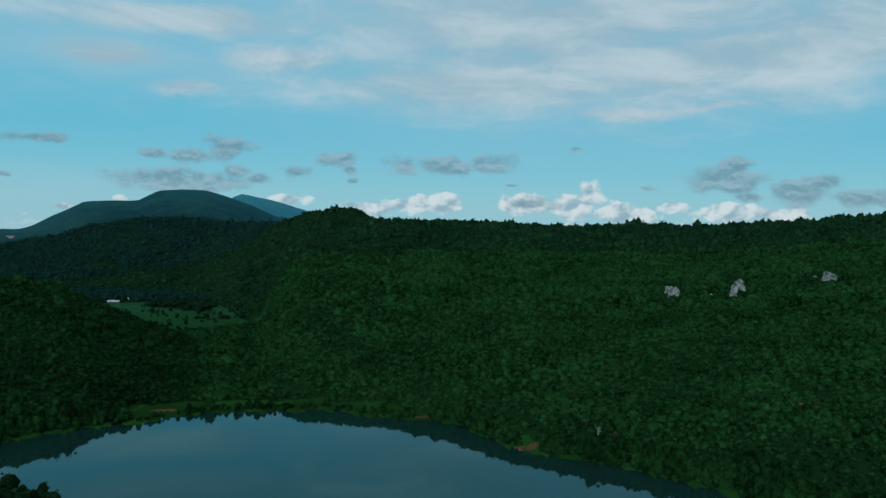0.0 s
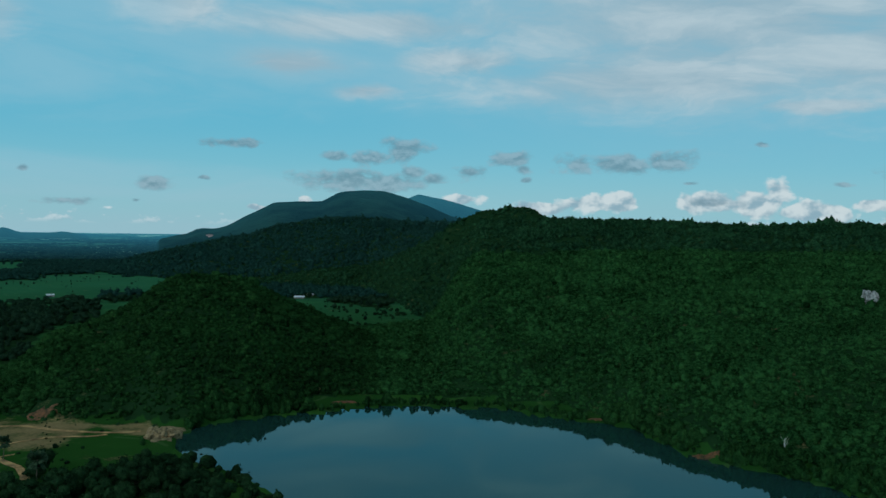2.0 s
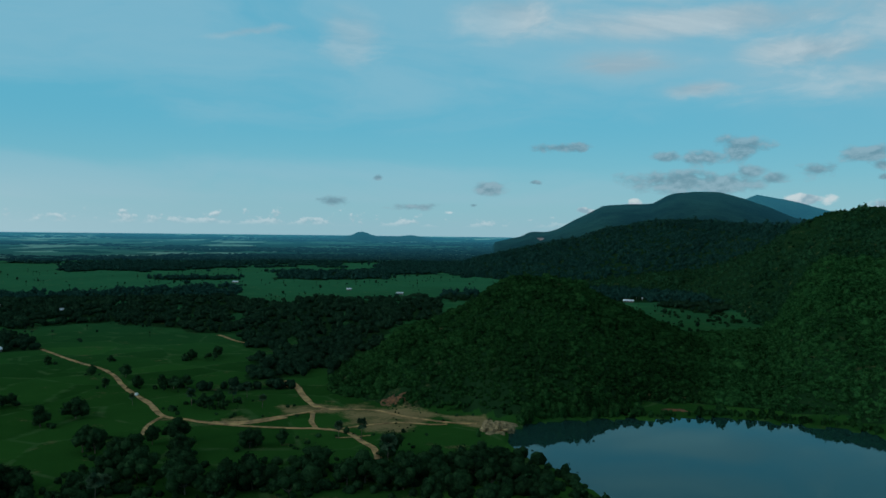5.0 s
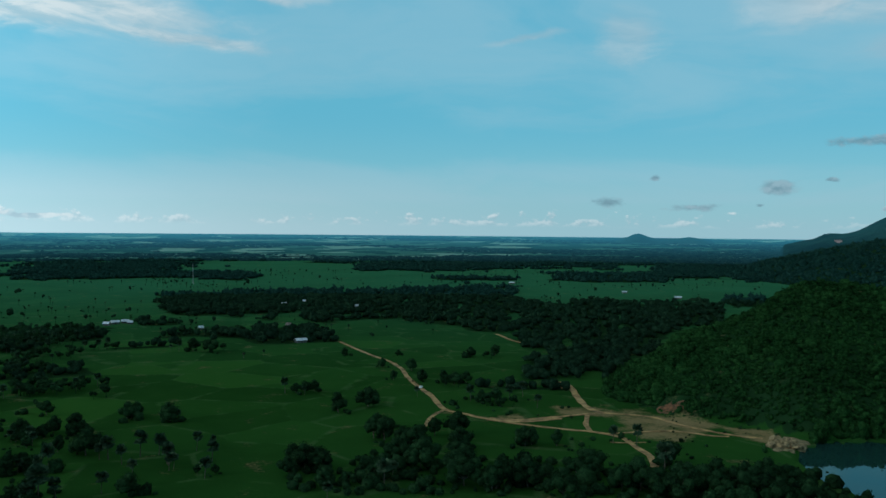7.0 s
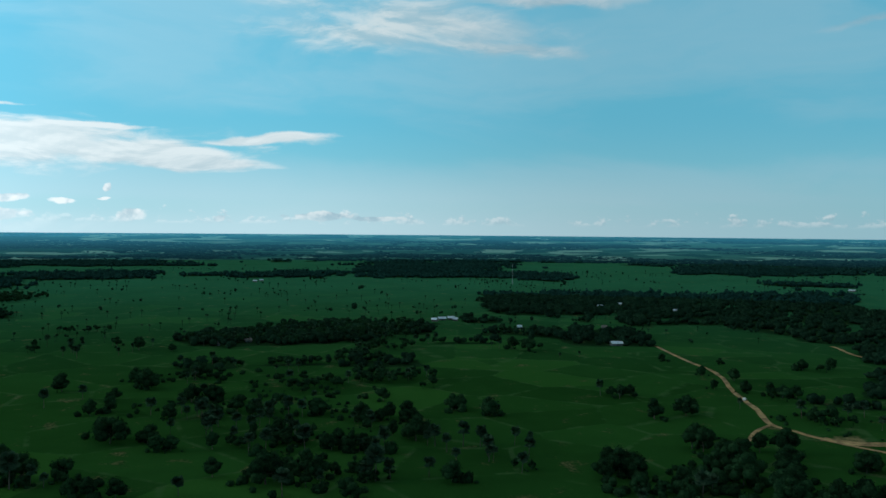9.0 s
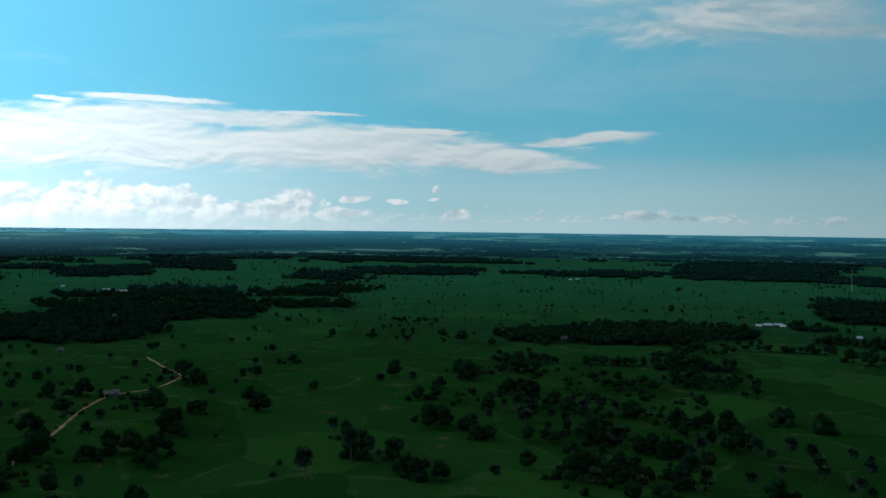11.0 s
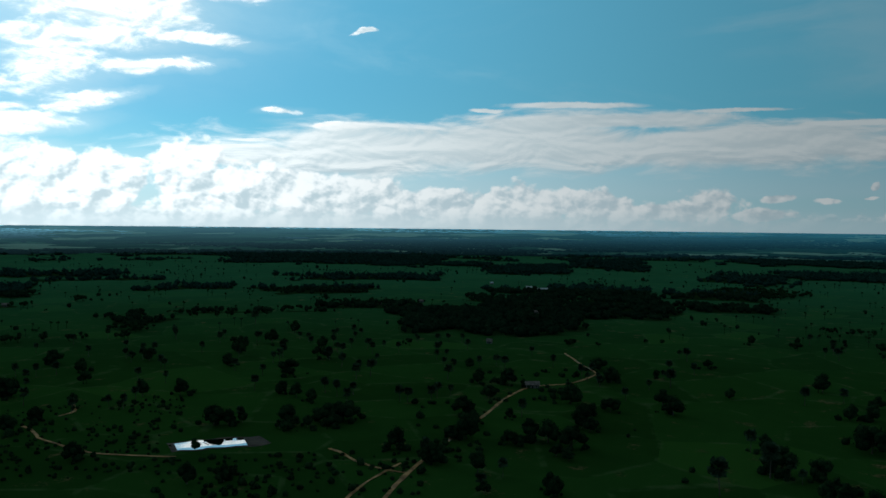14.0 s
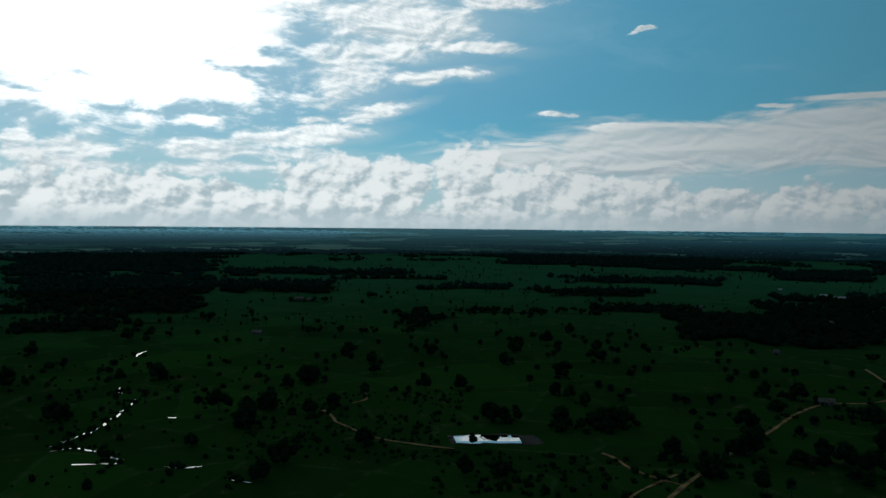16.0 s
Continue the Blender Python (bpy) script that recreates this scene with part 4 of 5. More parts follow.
def ribbon(name, path, width, mat, lift, label, category, wander=0.6):
    """A strip laid on the ground along (bearing, distance) pairs, with uneven edges."""
    pts = [Vector((*at_ground(a, r)[:2], 0)) for a, r in path]
    fine = []
    for k in range(len(pts) - 1):
        p0, p1, p2, p3 = pts[max(k - 1, 0)], pts[k], pts[k + 1], pts[min(k + 2, len(pts) - 1)]
        n = max(2, int((p2 - p1).length / 4))
        for q in range(n):
            t = q / n
            fine.append(0.5 * (2 * p1 + (p2 - p0) * t + (2 * p0 - 5 * p1 + 4 * p2 - p3) * t * t + (3 * p1 - p0 - 3 * p2 + p3) * t ** 3))
    fine.append(pts[-1])
    v, f = [], []
    for k, p in enumerate(fine):
        d = (fine[min(k + 1, len(fine) - 1)] - fine[max(k - 1, 0)]).normalized()
        side = Vector((-d.y, d.x, 0))
        w = width(k / len(fine)) if callable(width) else width
        for s in (-1, -0.5, 0, 0.5, 1):
            q = p + side * (s * w / 2 + noise.noise(p * 0.09 + Vector((s, 0, 7))) * wander * abs(s))
            a, r = math.degrees(math.atan2(-q.x, q.y)), math.hypot(q.x, q.y)
            v.append((q.x, q.y, float(height(a, r)) + lift + (0.1 if abs(s) < 1 else 0)))
    for k in range(len(fine) - 1):
        for s in range(4):
            a = k * 5 + s
            f.append((a, a + 1, a + 6, a + 5))
    me = bpy.data.meshes.new(name)
    me.from_pydata(v, [], f)
    me.materials.append(mat)
    return tagged(new(name, me), label, category, kind="structure")


# ---------------------------------------------------------------- tracks and small waters
def track(text, width, label="sandy orange dirt track across the paddies"):
    return ribbon("road", table(text), width, DIRT, 0.25, label, "dirt road", 0.7)


track("58.6 900;57.7 854;56.4 800;55.3 766;54.5 726;54 680;53.2 637;52.4 605;51.6 563;50.3 550;49.1 538;47.2 532;45 540;43.5 550;41.6 562;41 565", 3.9)
track("48.6 535;47.2 531;46 533;45 538;43.9 545", 9, "wide worn sandy stretch of the dirt track")
track("41 565;42 580;42.7 617;43.1 649;43.8 675", 5, "reddish dirt track climbing beside the wood")
track("43.3 645;43.5 660;43.9 672", 10, "reddish bare soil at the track's end")
track("48.6 534;47.2 526;44.2 515;41.6 510;39.8 500;38.7 477;37.9 462;37.6 440", 4)
track("41.8 512;42.1 530;42 556", 3)
track("41 565;38 562;36.2 545;34.4 533;32.7 526;31 524", 4, "pale sandy track to the lake's stony point")
track("40.4 508;38 520;36 525;34 520;33 522", 3)
track("51.6 560;52.4 540;52.9 512;53.4 495", 3, "narrow footpath off the dirt track")
track("40.5 487;39.5 488;38.2 492", 2)
track("112.9 790;112.4 765;111.9 735;110.8 690;111.1 672;112.5 640;115 622;116.6 584;118.1 529;119.9 479;121.2 448;123.2 404;124.3 379;126 340", 2.4, "dirt road running between dark trees")
track("123.8 418;125 402;126.6 380;128 355", 1.6, "grassy farm track beside the dirt road")
track("128.6 447;127.9 440;126.7 421;124.6 406;123.4 402", 2, "dirt track through scrub")
track("144.6 593;144.5 571;145.4 560", 1.8, "dirt track through scrub")
track("147.4 540;147 531;146.6 512;146.4 505;143.9 469;141.6 456;138.5 445", 2, "reddish dirt track through scrub")
track("48.2 975;47.9 967;47 921;45.2 877", 4, "dirt track at the wood's edge")

ribbon("water", table("138.5 464;137.6 465;136.6 467;135.4 466;134.1 467"), lambda t: 18 - 6 * abs(t - 0.5), POOL, 0.3, "small muddy pond mirroring bright clouds", "pond", 3.0)
ribbon("bank", table("138.9 464;137 466;135 467;133.6 468;132.8 470"), lambda t: 23 - 8 * abs(t - 0.5), MUD, 0.12, "muddy brown bank round the pond", "pond bank", 4.0)
for text, wide in (("158.6 812;159.1 796;159.2 780", 7), ("160.2 640;160.3 626;160.0 618", 4), ("159.3 596;159.5 580;160.2 556;160.9 536", 3.2), ("160.9 536;161.4 522;161.9 512;163.2 496;164.4 484", 5.5),
                   ("164.4 474;163 478;161.9 470;161 462;160.6 452;160 446", 4), ("163 446;161.3 442;160 440", 3.5), ("157.6 428;156.4 424;155.2 424", 4), ("153.6 400;152.6 395;152 392", 3), ("157.3 535;156.8 533", 3)):
    ribbon("water", table(text), lambda t, w=wide: w * 0.4 * (0.06 + math.sin(math.pi * min(1, t + 0.05)) * (0.55 + 0.45 * math.sin(17 * t + w))), POOL, 0.3, "shallow stream glinting between fields", "stream", 2.4)


def bank(az, wa, r, wr, mat, label):
    """A draped patch of broken soil with an uneven rim."""
    v, f, n = [(0, 0, 0)], [], 22
    c = at_ground(az, r)
    v[0] = (c.x, c.y, c.z + 0.5)
    for ring in (0.35, 0.7, 1.0):
        for k in range(n):
            a = 2 * math.pi * k / n
            q = ring * (1 + 0.6 * noise.noise(Vector((math.cos(a) * 2.6, math.sin(a) * 2.6, az))))
            p = at_ground(az + wa * q * math.cos(a), r + wr * q * math.sin(a))
            v.append((p.x, p.y, p.z + (0.5 if ring < 1 else -0.3) + 0.8 * noise.noise(p * 0.2)))
    f += [(0, 1 + k, 1 + (k + 1) % n) for k in range(n)]
    for ring in range(2):
        f += [(1 + ring * n + k, 1 + (ring + 1) * n + k, 1 + (ring + 1) * n + (k + 1) % n, 1 + ring * n + (k + 1) % n) for k in range(n)]
    me = bpy.data.meshes.new("bank")
    me.from_pydata(v, [], f)
    me.materials.append(mat)
    tagged(new("bank", me), label, "soil bank", kind="structure")


bank(37.0, 0.6, 581, 9, RED, "reddish bare soil cut into the hill's foot")
bank(36.1, 0.55, 579, 6, RED, "reddish bare soil cut into the hill's foot")
bank(-5.7, 1.2, 480, 3.5, RED, "reddish eroded bank on the lake shore")
bank(18, 1.1, 592, 4, RED, "reddish eroded bank on the lake shore")
bank(1.2, 0.5, 556, 3, RED, "reddish eroded bank on the lake shore")
bank(26.9, 0.2, 3880, 50, QUARRY, "pinkish quarry scar at the mountain's foot")
bank(29.6, 1.3, 514, 22, STONY, "stony tan point reaching into the lake")


# ---------------------------------------------------------------- boulders
def boulder(az, r, wide, tall, seed, label, mat=None):
    rng = np.random.RandomState(seed)
    bm = bmesh.new()
    bmesh.ops.create_icosphere(bm, subdivisions=3, radius=1)
    for p in bm.verts:
        d = p.co.copy()
        k = 1 + 0.5 * noise.noise(d * 1.4 + Vector((seed, 0, 0))) + 0.4 * abs(noise.noise(d * 3 + Vector((0, seed, 0)))) + 0.14 * noise.noise(d * 7)
        k *= 1 - 0.25 * max(0, noise.noise(Vector((d.x * 4, d.y * 4, seed))))
        p.co = Vector((d.x * k * wide / 2, d.y * k * wide / 2.6, d.z * k * tall * 0.62 + tall * 0.25))
    me = bpy.data.meshes.new("boulder")
    bm.to_mesh(me)
    bm.free()
    me.materials.append(mat or ROCK)
    ob = new("boulder", me)
    ob.matrix_world = Matrix.Translation(at_ground(az, r)) @ pose(0, 0, 0, 0, 0, az + rng.uniform(-20, 20))
    return tagged(ob, label, "boulder", "rocks on the hillside")


def on_slope(az, el):
    """The distance at which the ground shows at that elevation."""
    r = np.arange(390.0, 2000.0, 2.0)
    e = np.degrees(np.arctan((height(np.full_like(r, az), r) + 2 - EYE) / r))
    hit = np.nonzero(e >= el)[0]
    return float(r[hit[0]]) if len(hit) else 1400.0


for az_k, el_k, wide, tall, seed in ((-15.2, -3.75, 34, 26, 3), (-14.9, -3.6, 24, 22, 8), (-17.5, -3.7, 9, 13, 4), (-17.75, -3.6, 7, 9, 5), (-18.9, -3.6, 20, 28, 6), (-19.2, -3.1, 24, 24, 7), (-24.4, -2.35, 32, 22, 9), (-23.6, -2.3, 12, 10, 12)):
    r_k = on_slope(az_k, el_k)
    q = r_k / 1509
    boulder(az_k, r_k, wide * q * 0.72, tall * q * 0.8, seed, "pale grey weathered limestone outcrop among hillside shrubs")
for k in range(7):
    boulder(29.0 + 0.24 * k, 506 + 5 * (k % 3), 6 + k % 3, 3.5 + k % 2, 30 + k, "tan weathered rock on the lake's stony point", STONY)


# ---------------------------------------------------------------- trees on the plain
WIDE_A = table("24.1 376 10;26.4 379 13;28.3 404 14;29.3 418 13;29.8 359 15;29.9 395 16;30.6 437 12;31.4 404 17;31.9 414 17;32.1 371 16;33.6 396 16;33.7 419 14;35.4 401 17;35.9 389 19;36.8 451 14;37.2 393 16;38.5 400 22;39.7 397 14;41.8 414 13;41.9 421 15;43.5 382 16;45.9 395 16;46.1 470 13;48 391 16;48.2 810 12;48.3 387 13;49.1 586 10;50.2 394 16;50.5 461 15;50.6 406 17;50.7 490 17;53.1 422 17")
WIDE_B = table("53.4 462 15;54.8 437 14;55.6 479 16;55.7 406 14;56.7 572 14;60.1 424 13;60.9 423 16;60.9 623 10;61.6 436 12;61.9 412 11;67 839 15;74.5 477 20;78.9 373 12;81 546 13;81.1 405 13;84.5 401 17;87.8 602 14;88.8 701 15;89.2 602 14;91.9 656 22;94.1 499 18;95.9 409 11;96.9 435 12;99.1 442 15;100.1 493 7;109.8 551 10;110.7 703 13;111.7 511 14;112.4 452 15;112.4 568 15;116.6 630 14;117.9 580 11")
WIDE_C = table("119.4 468 19;119.6 531 13;121.7 417 12;127.9 510 14;128.8 505 14;131.3 664 15;132.4 842 19;134.5 785 18;136.1 509 14;138.2 604 11;140.1 758 13;144.6 455 11;145.7 764 13;148.3 636 15;150.1 420 14;152.5 506 17;154.2 548 19;155.9 465 8;157.9 666 15;164 547 15;166.6 668 18")
WIDE_SPOTS = np.concatenate([WIDE_A, WIDE_B, WIDE_C])
SMALL_A = table("34 364 20;44 473 10;48.1 591 10;49.8 799 10;50.1 660 10;50.9 656 10;51.6 660 11;52.2 490 11;53.1 668 10;53.8 716 11;54.4 473 10;54.7 802 6;55 672 8;55.8 734 9;56.3 484 13;58.3 802 8;58.7 554 15;59.7 416 11;60.3 629 9;61.5 622 8;66.7 423 5;67.8 426 5;68.1 852 13;69.6 546 13;71.5 561 11;72 398 11;72.1 561 11;75.1 543 10;76.3 535 11;76.7 588 10;78.2 528 12;78.9 454 11")
SMALL_B = table("79.7 467 10;85.4 552 10;86.3 566 11;87.6 545 10;87.9 418 10;87.9 471 10;90.4 854 8;90.5 473 9;90.5 555 10;91.9 493 9;92.4 870 13;92.6 693 12;93.7 900 11;93.8 395 10;93.8 624 9;94.1 583 11;95.3 579 11;95.9 900 5;96.9 667 15;98.4 919 9;101.1 905 10;102.3 616 8;103.7 741 8;105.8 550 13;106.5 580 11;106.9 679 7;109.8 652 13;113.7 380 9;113.9 464 13;115.1 471 12;118.6 404 11;118.6 632 12")
SMALL_C = table("119.2 693 10;124.1 446 12;127.2 515 12;128.8 745 11;129.1 810 12;129.8 564 10;130.8 581 11;130.9 923 16;131.4 506 12;131.8 594 10;135.2 509 10;135.2 718 11;137.3 455 7;140.5 604 11;144.1 716 12;144.6 588 9;148.3 526 11;149.7 617 11;150.9 547 13;151.5 396 11;159.1 972 17;159.8 888 20;165.2 816 16")
SMALL_SPOTS = np.concatenate([SMALL_A, SMALL_B, SMALL_C])
PALM_A = table("37 427 15;38.8 482 11;40.3 486 9;46.3 610 10;47.2 596 10;49.8 591 10;53.4 603 7;55.6 394 11;59.4 375 7;62.2 624 10;63.6 810 5;64.9 796 5;69.6 444 10;71.3 466 12;72.4 453 9;73.2 465 11;73.6 406 9;76.2 402 9;76.6 453 12;77.2 400 17;77.8 398 9;81.9 457 13;82.1 542 10;83 548 11;83.4 381 11;84.3 542 9;84.5 460 11;85.6 461 9;87.9 765 10;88.5 558 9;89.9 755 9;90 392 8")
PALM_B = table("91.7 567 10;95.7 632 9;97.9 613 11;99.8 429 15;101 474 11;102.8 392 16;106 644 12;116.9 398 8;120.3 682 9;120.5 583 7;120.7 646 10;121.4 575 10;121.8 558 11;123.4 561 9;123.9 562 10;125.9 657 12;126.7 676 9;127.5 554 10;128.9 593 10;133.5 999 17")
PALM_SPOTS = np.concatenate([PALM_A, PALM_B])
rng = np.random.RandomState(21)
WIDE_KIND = [broad_tree(rng, 1, 0.66, "wide-crowned dark green tree standing in the paddies") for _ in range(5)]
SMALL_KIND = [broad_tree(rng, 1, 0.42, "round-crowned green tree at a field's edge", 400) for _ in range(5)]
PALM_KIND = [palm_tree(rng, "slender fan palm with a round head over the paddies") for _ in range(4)]
# clumps of trees and palms between the fields: bearing, distance, half width in degrees, half depth
CLUMPS_A = table("79.8 1010 5.95 95;77.2 1080 2.85 61;83.9 962 1.35 56;78.2 793 2.12 56;73.8 908 2.18 35;76.5 865 2.15 52;82.7 769 2.05 33;81.4 671 2.42 37;80.8 605 1.74 23;77.5 690 2.13 40;75.1 694 1.80 31;73.4 652 1.46 23;81.1 563 1.39 21;83.9 567 0.75 21;82.7 517 1.71 16;78.4 537 0.71 17;75.8 537 2.16 28;74.8 495 1.74 24;79.5 480 1.75 18;76.8 467 1.07 19")
CLUMPS_B = table("77.7 427 1.24 17;83.3 439 1.70 18;80.8 423 1.74 17;64.3 1011 7.15 34;67.7 870 2.24 17;71.3 576 0.88 9;69.7 559 0.81 9;60.9 630 0.98 9;60.1 433 1.90 15;58.6 404 3.04 18;55.5 414 1.14 17;51.2 660 1.13 17;48.1 813 0.90 33;46.5 590 2.99 17;53.8 467 1.14 13;50.6 492 0.91 16;45.8 489 1.49 17;49.1 429 2.26 21;56.3 520 1.14 18;41.9 427 1.03 16")
CLUMPS_C = table("37.1 452 1.00 19;32.0 442 3.27 20;34.9 440 1.41 15;100.7 1596 3.08 142;95.8 1057 2.84 23;98.5 904 0.91 17;81.9 961 6.78 83;78.5 1014 3.41 87;87.5 950 1.85 44;91.9 687 0.87 30;88.2 703 1.48 43;85.6 763 2.24 26;83.4 729 1.50 27;81.9 644 1.51 30;79.8 647 0.95 19;76.6 682 1.90 37;88.2 626 2.29 21;93.6 630 0.72 11;96.8 680 0.46 19;90.5 562 0.91 17")
CLUMPS_D = table("87.3 539 1.48 14;81.1 556 0.94 16;94.2 518 0.93 20;92.1 512 1.09 14;90.5 483 1.17 10;84.5 496 3.37 33;78.5 536 0.76 16;79.2 466 1.44 17;76.6 520 1.52 18;76.6 460 1.14 18;100.0 491 1.03 6;99.7 442 0.48 12;98.6 441 0.83 16;97.2 436 0.88 13;95.7 413 1.07 14;84.5 413 1.12 17;81.1 401 1.13 16;77.3 409 0.95 17;126.1 1268 3.87 58;123.9 844 1.07 23")
CLUMPS_E = table("128.8 765 0.62 18;118.4 669 0.55 15;116.6 640 0.67 18;128.5 523 1.11 14;130.5 510 1.09 13;120.3 476 1.64 17;118.9 513 1.10 16;116.2 532 1.11 13;115.3 468 1.49 12;113.0 443 0.82 18;113.1 595 0.90 18;110.8 728 0.90 21;110.1 649 1.13 26;110.8 549 1.21 19;106.3 566 0.95 14;111.6 509 1.13 19;121.9 429 0.58 9;113.8 379 0.67 6;112.3 854 2.25 28;118.3 380 0.88 8")
CLUMPS_F = table("107.1 895 1.14 22;144.3 1375 0.57 60;148.0 1294 1.40 43;147.3 929 1.76 36;145.0 927 4.29 14;141.2 1001 1.46 60;139.0 1151 2.21 43;136.1 1109 3.36 27;130.9 1178 2.27 39;140.5 786 0.73 23;134.6 868 1.50 33;144.0 681 0.50 20;148.3 659 0.84 18;138.3 641 0.81 16;147.3 565 0.70 15;130.9 504 1.51 17;128.6 510 1.14 16;151.8 557 0.82 32;134.6 524 0.75 11;136.8 406 1.49 13")
CLUMPS_G = table("163.8 1040 2.42 28;157.2 921 2.17 23;151.5 1037 0.52 41;153.7 866 2.21 16;163.2 749 0.56 23;152.4 507 0.59 14;148.2 646 0.75 16")
grove = np.random.RandomState(8)
CLUMPS = np.concatenate([CLUMPS_A, CLUMPS_B, CLUMPS_C, CLUMPS_D, CLUMPS_E, CLUMPS_F, CLUMPS_G])
more = []
for a_k, r_k, wa, wr in CLUMPS:
    wr = max(5.0, wr - r_k / 34)
    r_k = r_k - r_k / 45
    m = max(2, int(2.8 * r_k * math.radians(wa) * wr / 92))
    q, t = np.sqrt(grove.uniform(0, 1, m)), grove.uniform(0, 6.283, m)
    more.append(np.stack([a_k + wa * q * np.cos(t), r_k + wr * q * np.sin(t), grove.uniform(5.5, 10.5, m), grove.uniform(0, 1, m)], -1))
more = np.concatenate(more)
more = more[in_lake(more[:, 0], more[:, 1]) < -6]
# palms standing singly: bearings, distances, count
for a0, a1, r0, r1, m in ((86, 100, 830, 1250, 46), (84, 91, 500, 570, 22), (118, 130, 700, 900, 26), (104, 118, 560, 800, 16), (126, 150, 560, 1000, 60), (150, 166, 520, 800, 18), (60, 84, 1150, 1500, 40), (66, 74, 400, 480, 12)):
    more = np.concatenate([more, np.stack([grove.uniform(a0, a1, m), grove.uniform(r0, r1, m), grove.uniform(6.5, 10.5, m), np.full(m, 0.1)], -1)])
kind = more[:, 3]
more_palm, more_wide = more[kind < 0.22, :3], more[kind >= 0.22, :3]
more_palm, more_wide = more_palm[np.argsort(more_palm[:, 1])], more_wide[np.argsort(more_wide[:, 1])]
own_p, own_w = 300 - len(PALM_SPOTS), 300 - len(WIDE_SPOTS) - len(SMALL_SPOTS)
PALM_SPOTS = np.concatenate([PALM_SPOTS, more_palm[:own_p]])
SMALL_SPOTS, WIDE_SPOTS = np.concatenate([SMALL_SPOTS, more_wide[:own_w:2]]), np.concatenate([WIDE_SPOTS, more_wide[1:own_w:2]])
for spots, kinds, group, cap in ((WIDE_SPOTS, WIDE_KIND, "wide trees on the plain", 17), (SMALL_SPOTS, SMALL_KIND, "small trees on the plain", 14), (PALM_SPOTS, PALM_KIND, "palms on the plain", 15)):
    for k, (a_k, r_k, h_k) in enumerate(spots):
        src = kinds[k % len(kinds)]
        tree = src if k < len(kinds) else copy_thing(src, Matrix())
        s = min(h_k, cap) * (0.9 if kinds is WIDE_KIND else 1.0)
        w_k = s * rng.uniform(0.8, 1.1)
        tree.matrix_basis = Matrix.Translation(at_ground(a_k, r_k)) @ pose(0, 0, 0, 0, 0, rng.uniform(0, 360)) @ Matrix.Diagonal((w_k, w_k, s, 1))
        tagged(tree, group=group)

# scrub and lesser trees: bearings, distances, gap, height
SCRUB = table("22 31 405 462 4.5 4;13 21 1050 1340 15 4;19 26 1500 2000 24 5;20 33 372 425 5 3.5;33 60 380 440 6 4;76 86 380 470 8 4;76 85 480 640 12 3.5;83 93 560 720 14 3.5;56 62 380 425 9 4;122 140 370 440 6 2.2;138 153 420 600 6.5 1.8;150 167 560 760 15 3;30 37 500 585 9 1.2;34 46 462 500 10 2.5;112 118 560 700 11 3.5;118 123 420 560 9 3;43 52 545 600 15 2.6;100 112 400 520 26 3;152 168 400 560 18 2.2")
A2, R2, S2 = [], [], []
for a0, a1, r0, r1, gap, tall in SCRUB:
    a_, d_ = wood_spots(a0, a1, r0, r1, gap)
    k = ripple(-d_ * np.sin(np.radians(a_)), d_ * np.cos(np.radians(a_)), 60) > rng.uniform(-0.7, 0.45, len(a_))
    k &= in_lake(a_, d_) < -3
    A2.append(a_[k]), R2.append(d_[k]), S2.append(tall * rng.lognormal(0, 0.35, k.sum()) * 0.6)
# undergrowth round the single trees
for spots, m, low in ((WIDE_SPOTS, 4, 0.16), (SMALL_SPOTS, 3, 0.17)):
    for a_k, r_k, h_k in spots:
        if rng.uniform() < 0.6:
            A2.append(a_k + np.degrees(rng.normal(0, 0.45 * h_k, m) / r_k)), R2.append(r_k + rng.normal(0, 0.45 * h_k, m)), S2.append(min(h_k, 14) * low * rng.lognormal(0, 0.4, m))
# thickets hanging over the stream
for a0, r0 in ((159.4, 790), (160.2, 630), (159.7, 585), (160.3, 560), (160.9, 540), (161.6, 520), (162.6, 503), (163.6, 490), (163.2, 480), (161.6, 466), (160.8, 456), (160.6, 447), (156.6, 427), (153.2, 399)):
    m = 9
    A2.append(rng.normal(a0, 0.5, m)), R2.append(rng.normal(r0, 7, m)), S2.append(rng.uniform(0.8, 2.0, m))
# shore fringe
a_ = rng.uniform(-30, 31, 1500)
d_ = np.interp(a_, LAKE[:, 0], LAKE[:, 2]) + rng.uniform(4, 16, 1500)
for ca, wa, cr, wr in CLEAR:
    k = np.hypot((a_ - ca) / wa, (d_ - cr) / (wr + 8)) > 1
    a_, d_ = a_[k], d_[k]
k = (a_ < 3) | (a_ > 22) | (rng.uniform(size=len(a_)) < 0.4)
a_, d_ = a_[k], d_[k]
tall = np.where(a_ < 1, 3.4, np.where(a_ > 20, 3.4, 2.0)) * rng.lognormal(0, 0.3, len(a_))
tagged(strew("shore_shrubs", NEAR_BUSH, xyz(a_, d_, height(a_, d_)), np.stack([tall * 0.7, tall * 0.7, tall * 1.2], -1), rng, LEAF_MOUND, 0.4), "taller green shrubs along the lake shore", "shrubs", kind="stuff")
a_, r_, s_ = np.concatenate(A2), np.concatenate(R2), np.concatenate(S2)
tagged(strew("scrub", NEAR_BUSH, xyz(a_, r_, height(a_, r_)), np.stack([s_, s_, s_ * rng.uniform(0.8, 1.4, len(s_))], -1), rng, LEAF_TREE, 0.4), "low scrub and thickets along fields and shore", "scrub", kind="stuff")

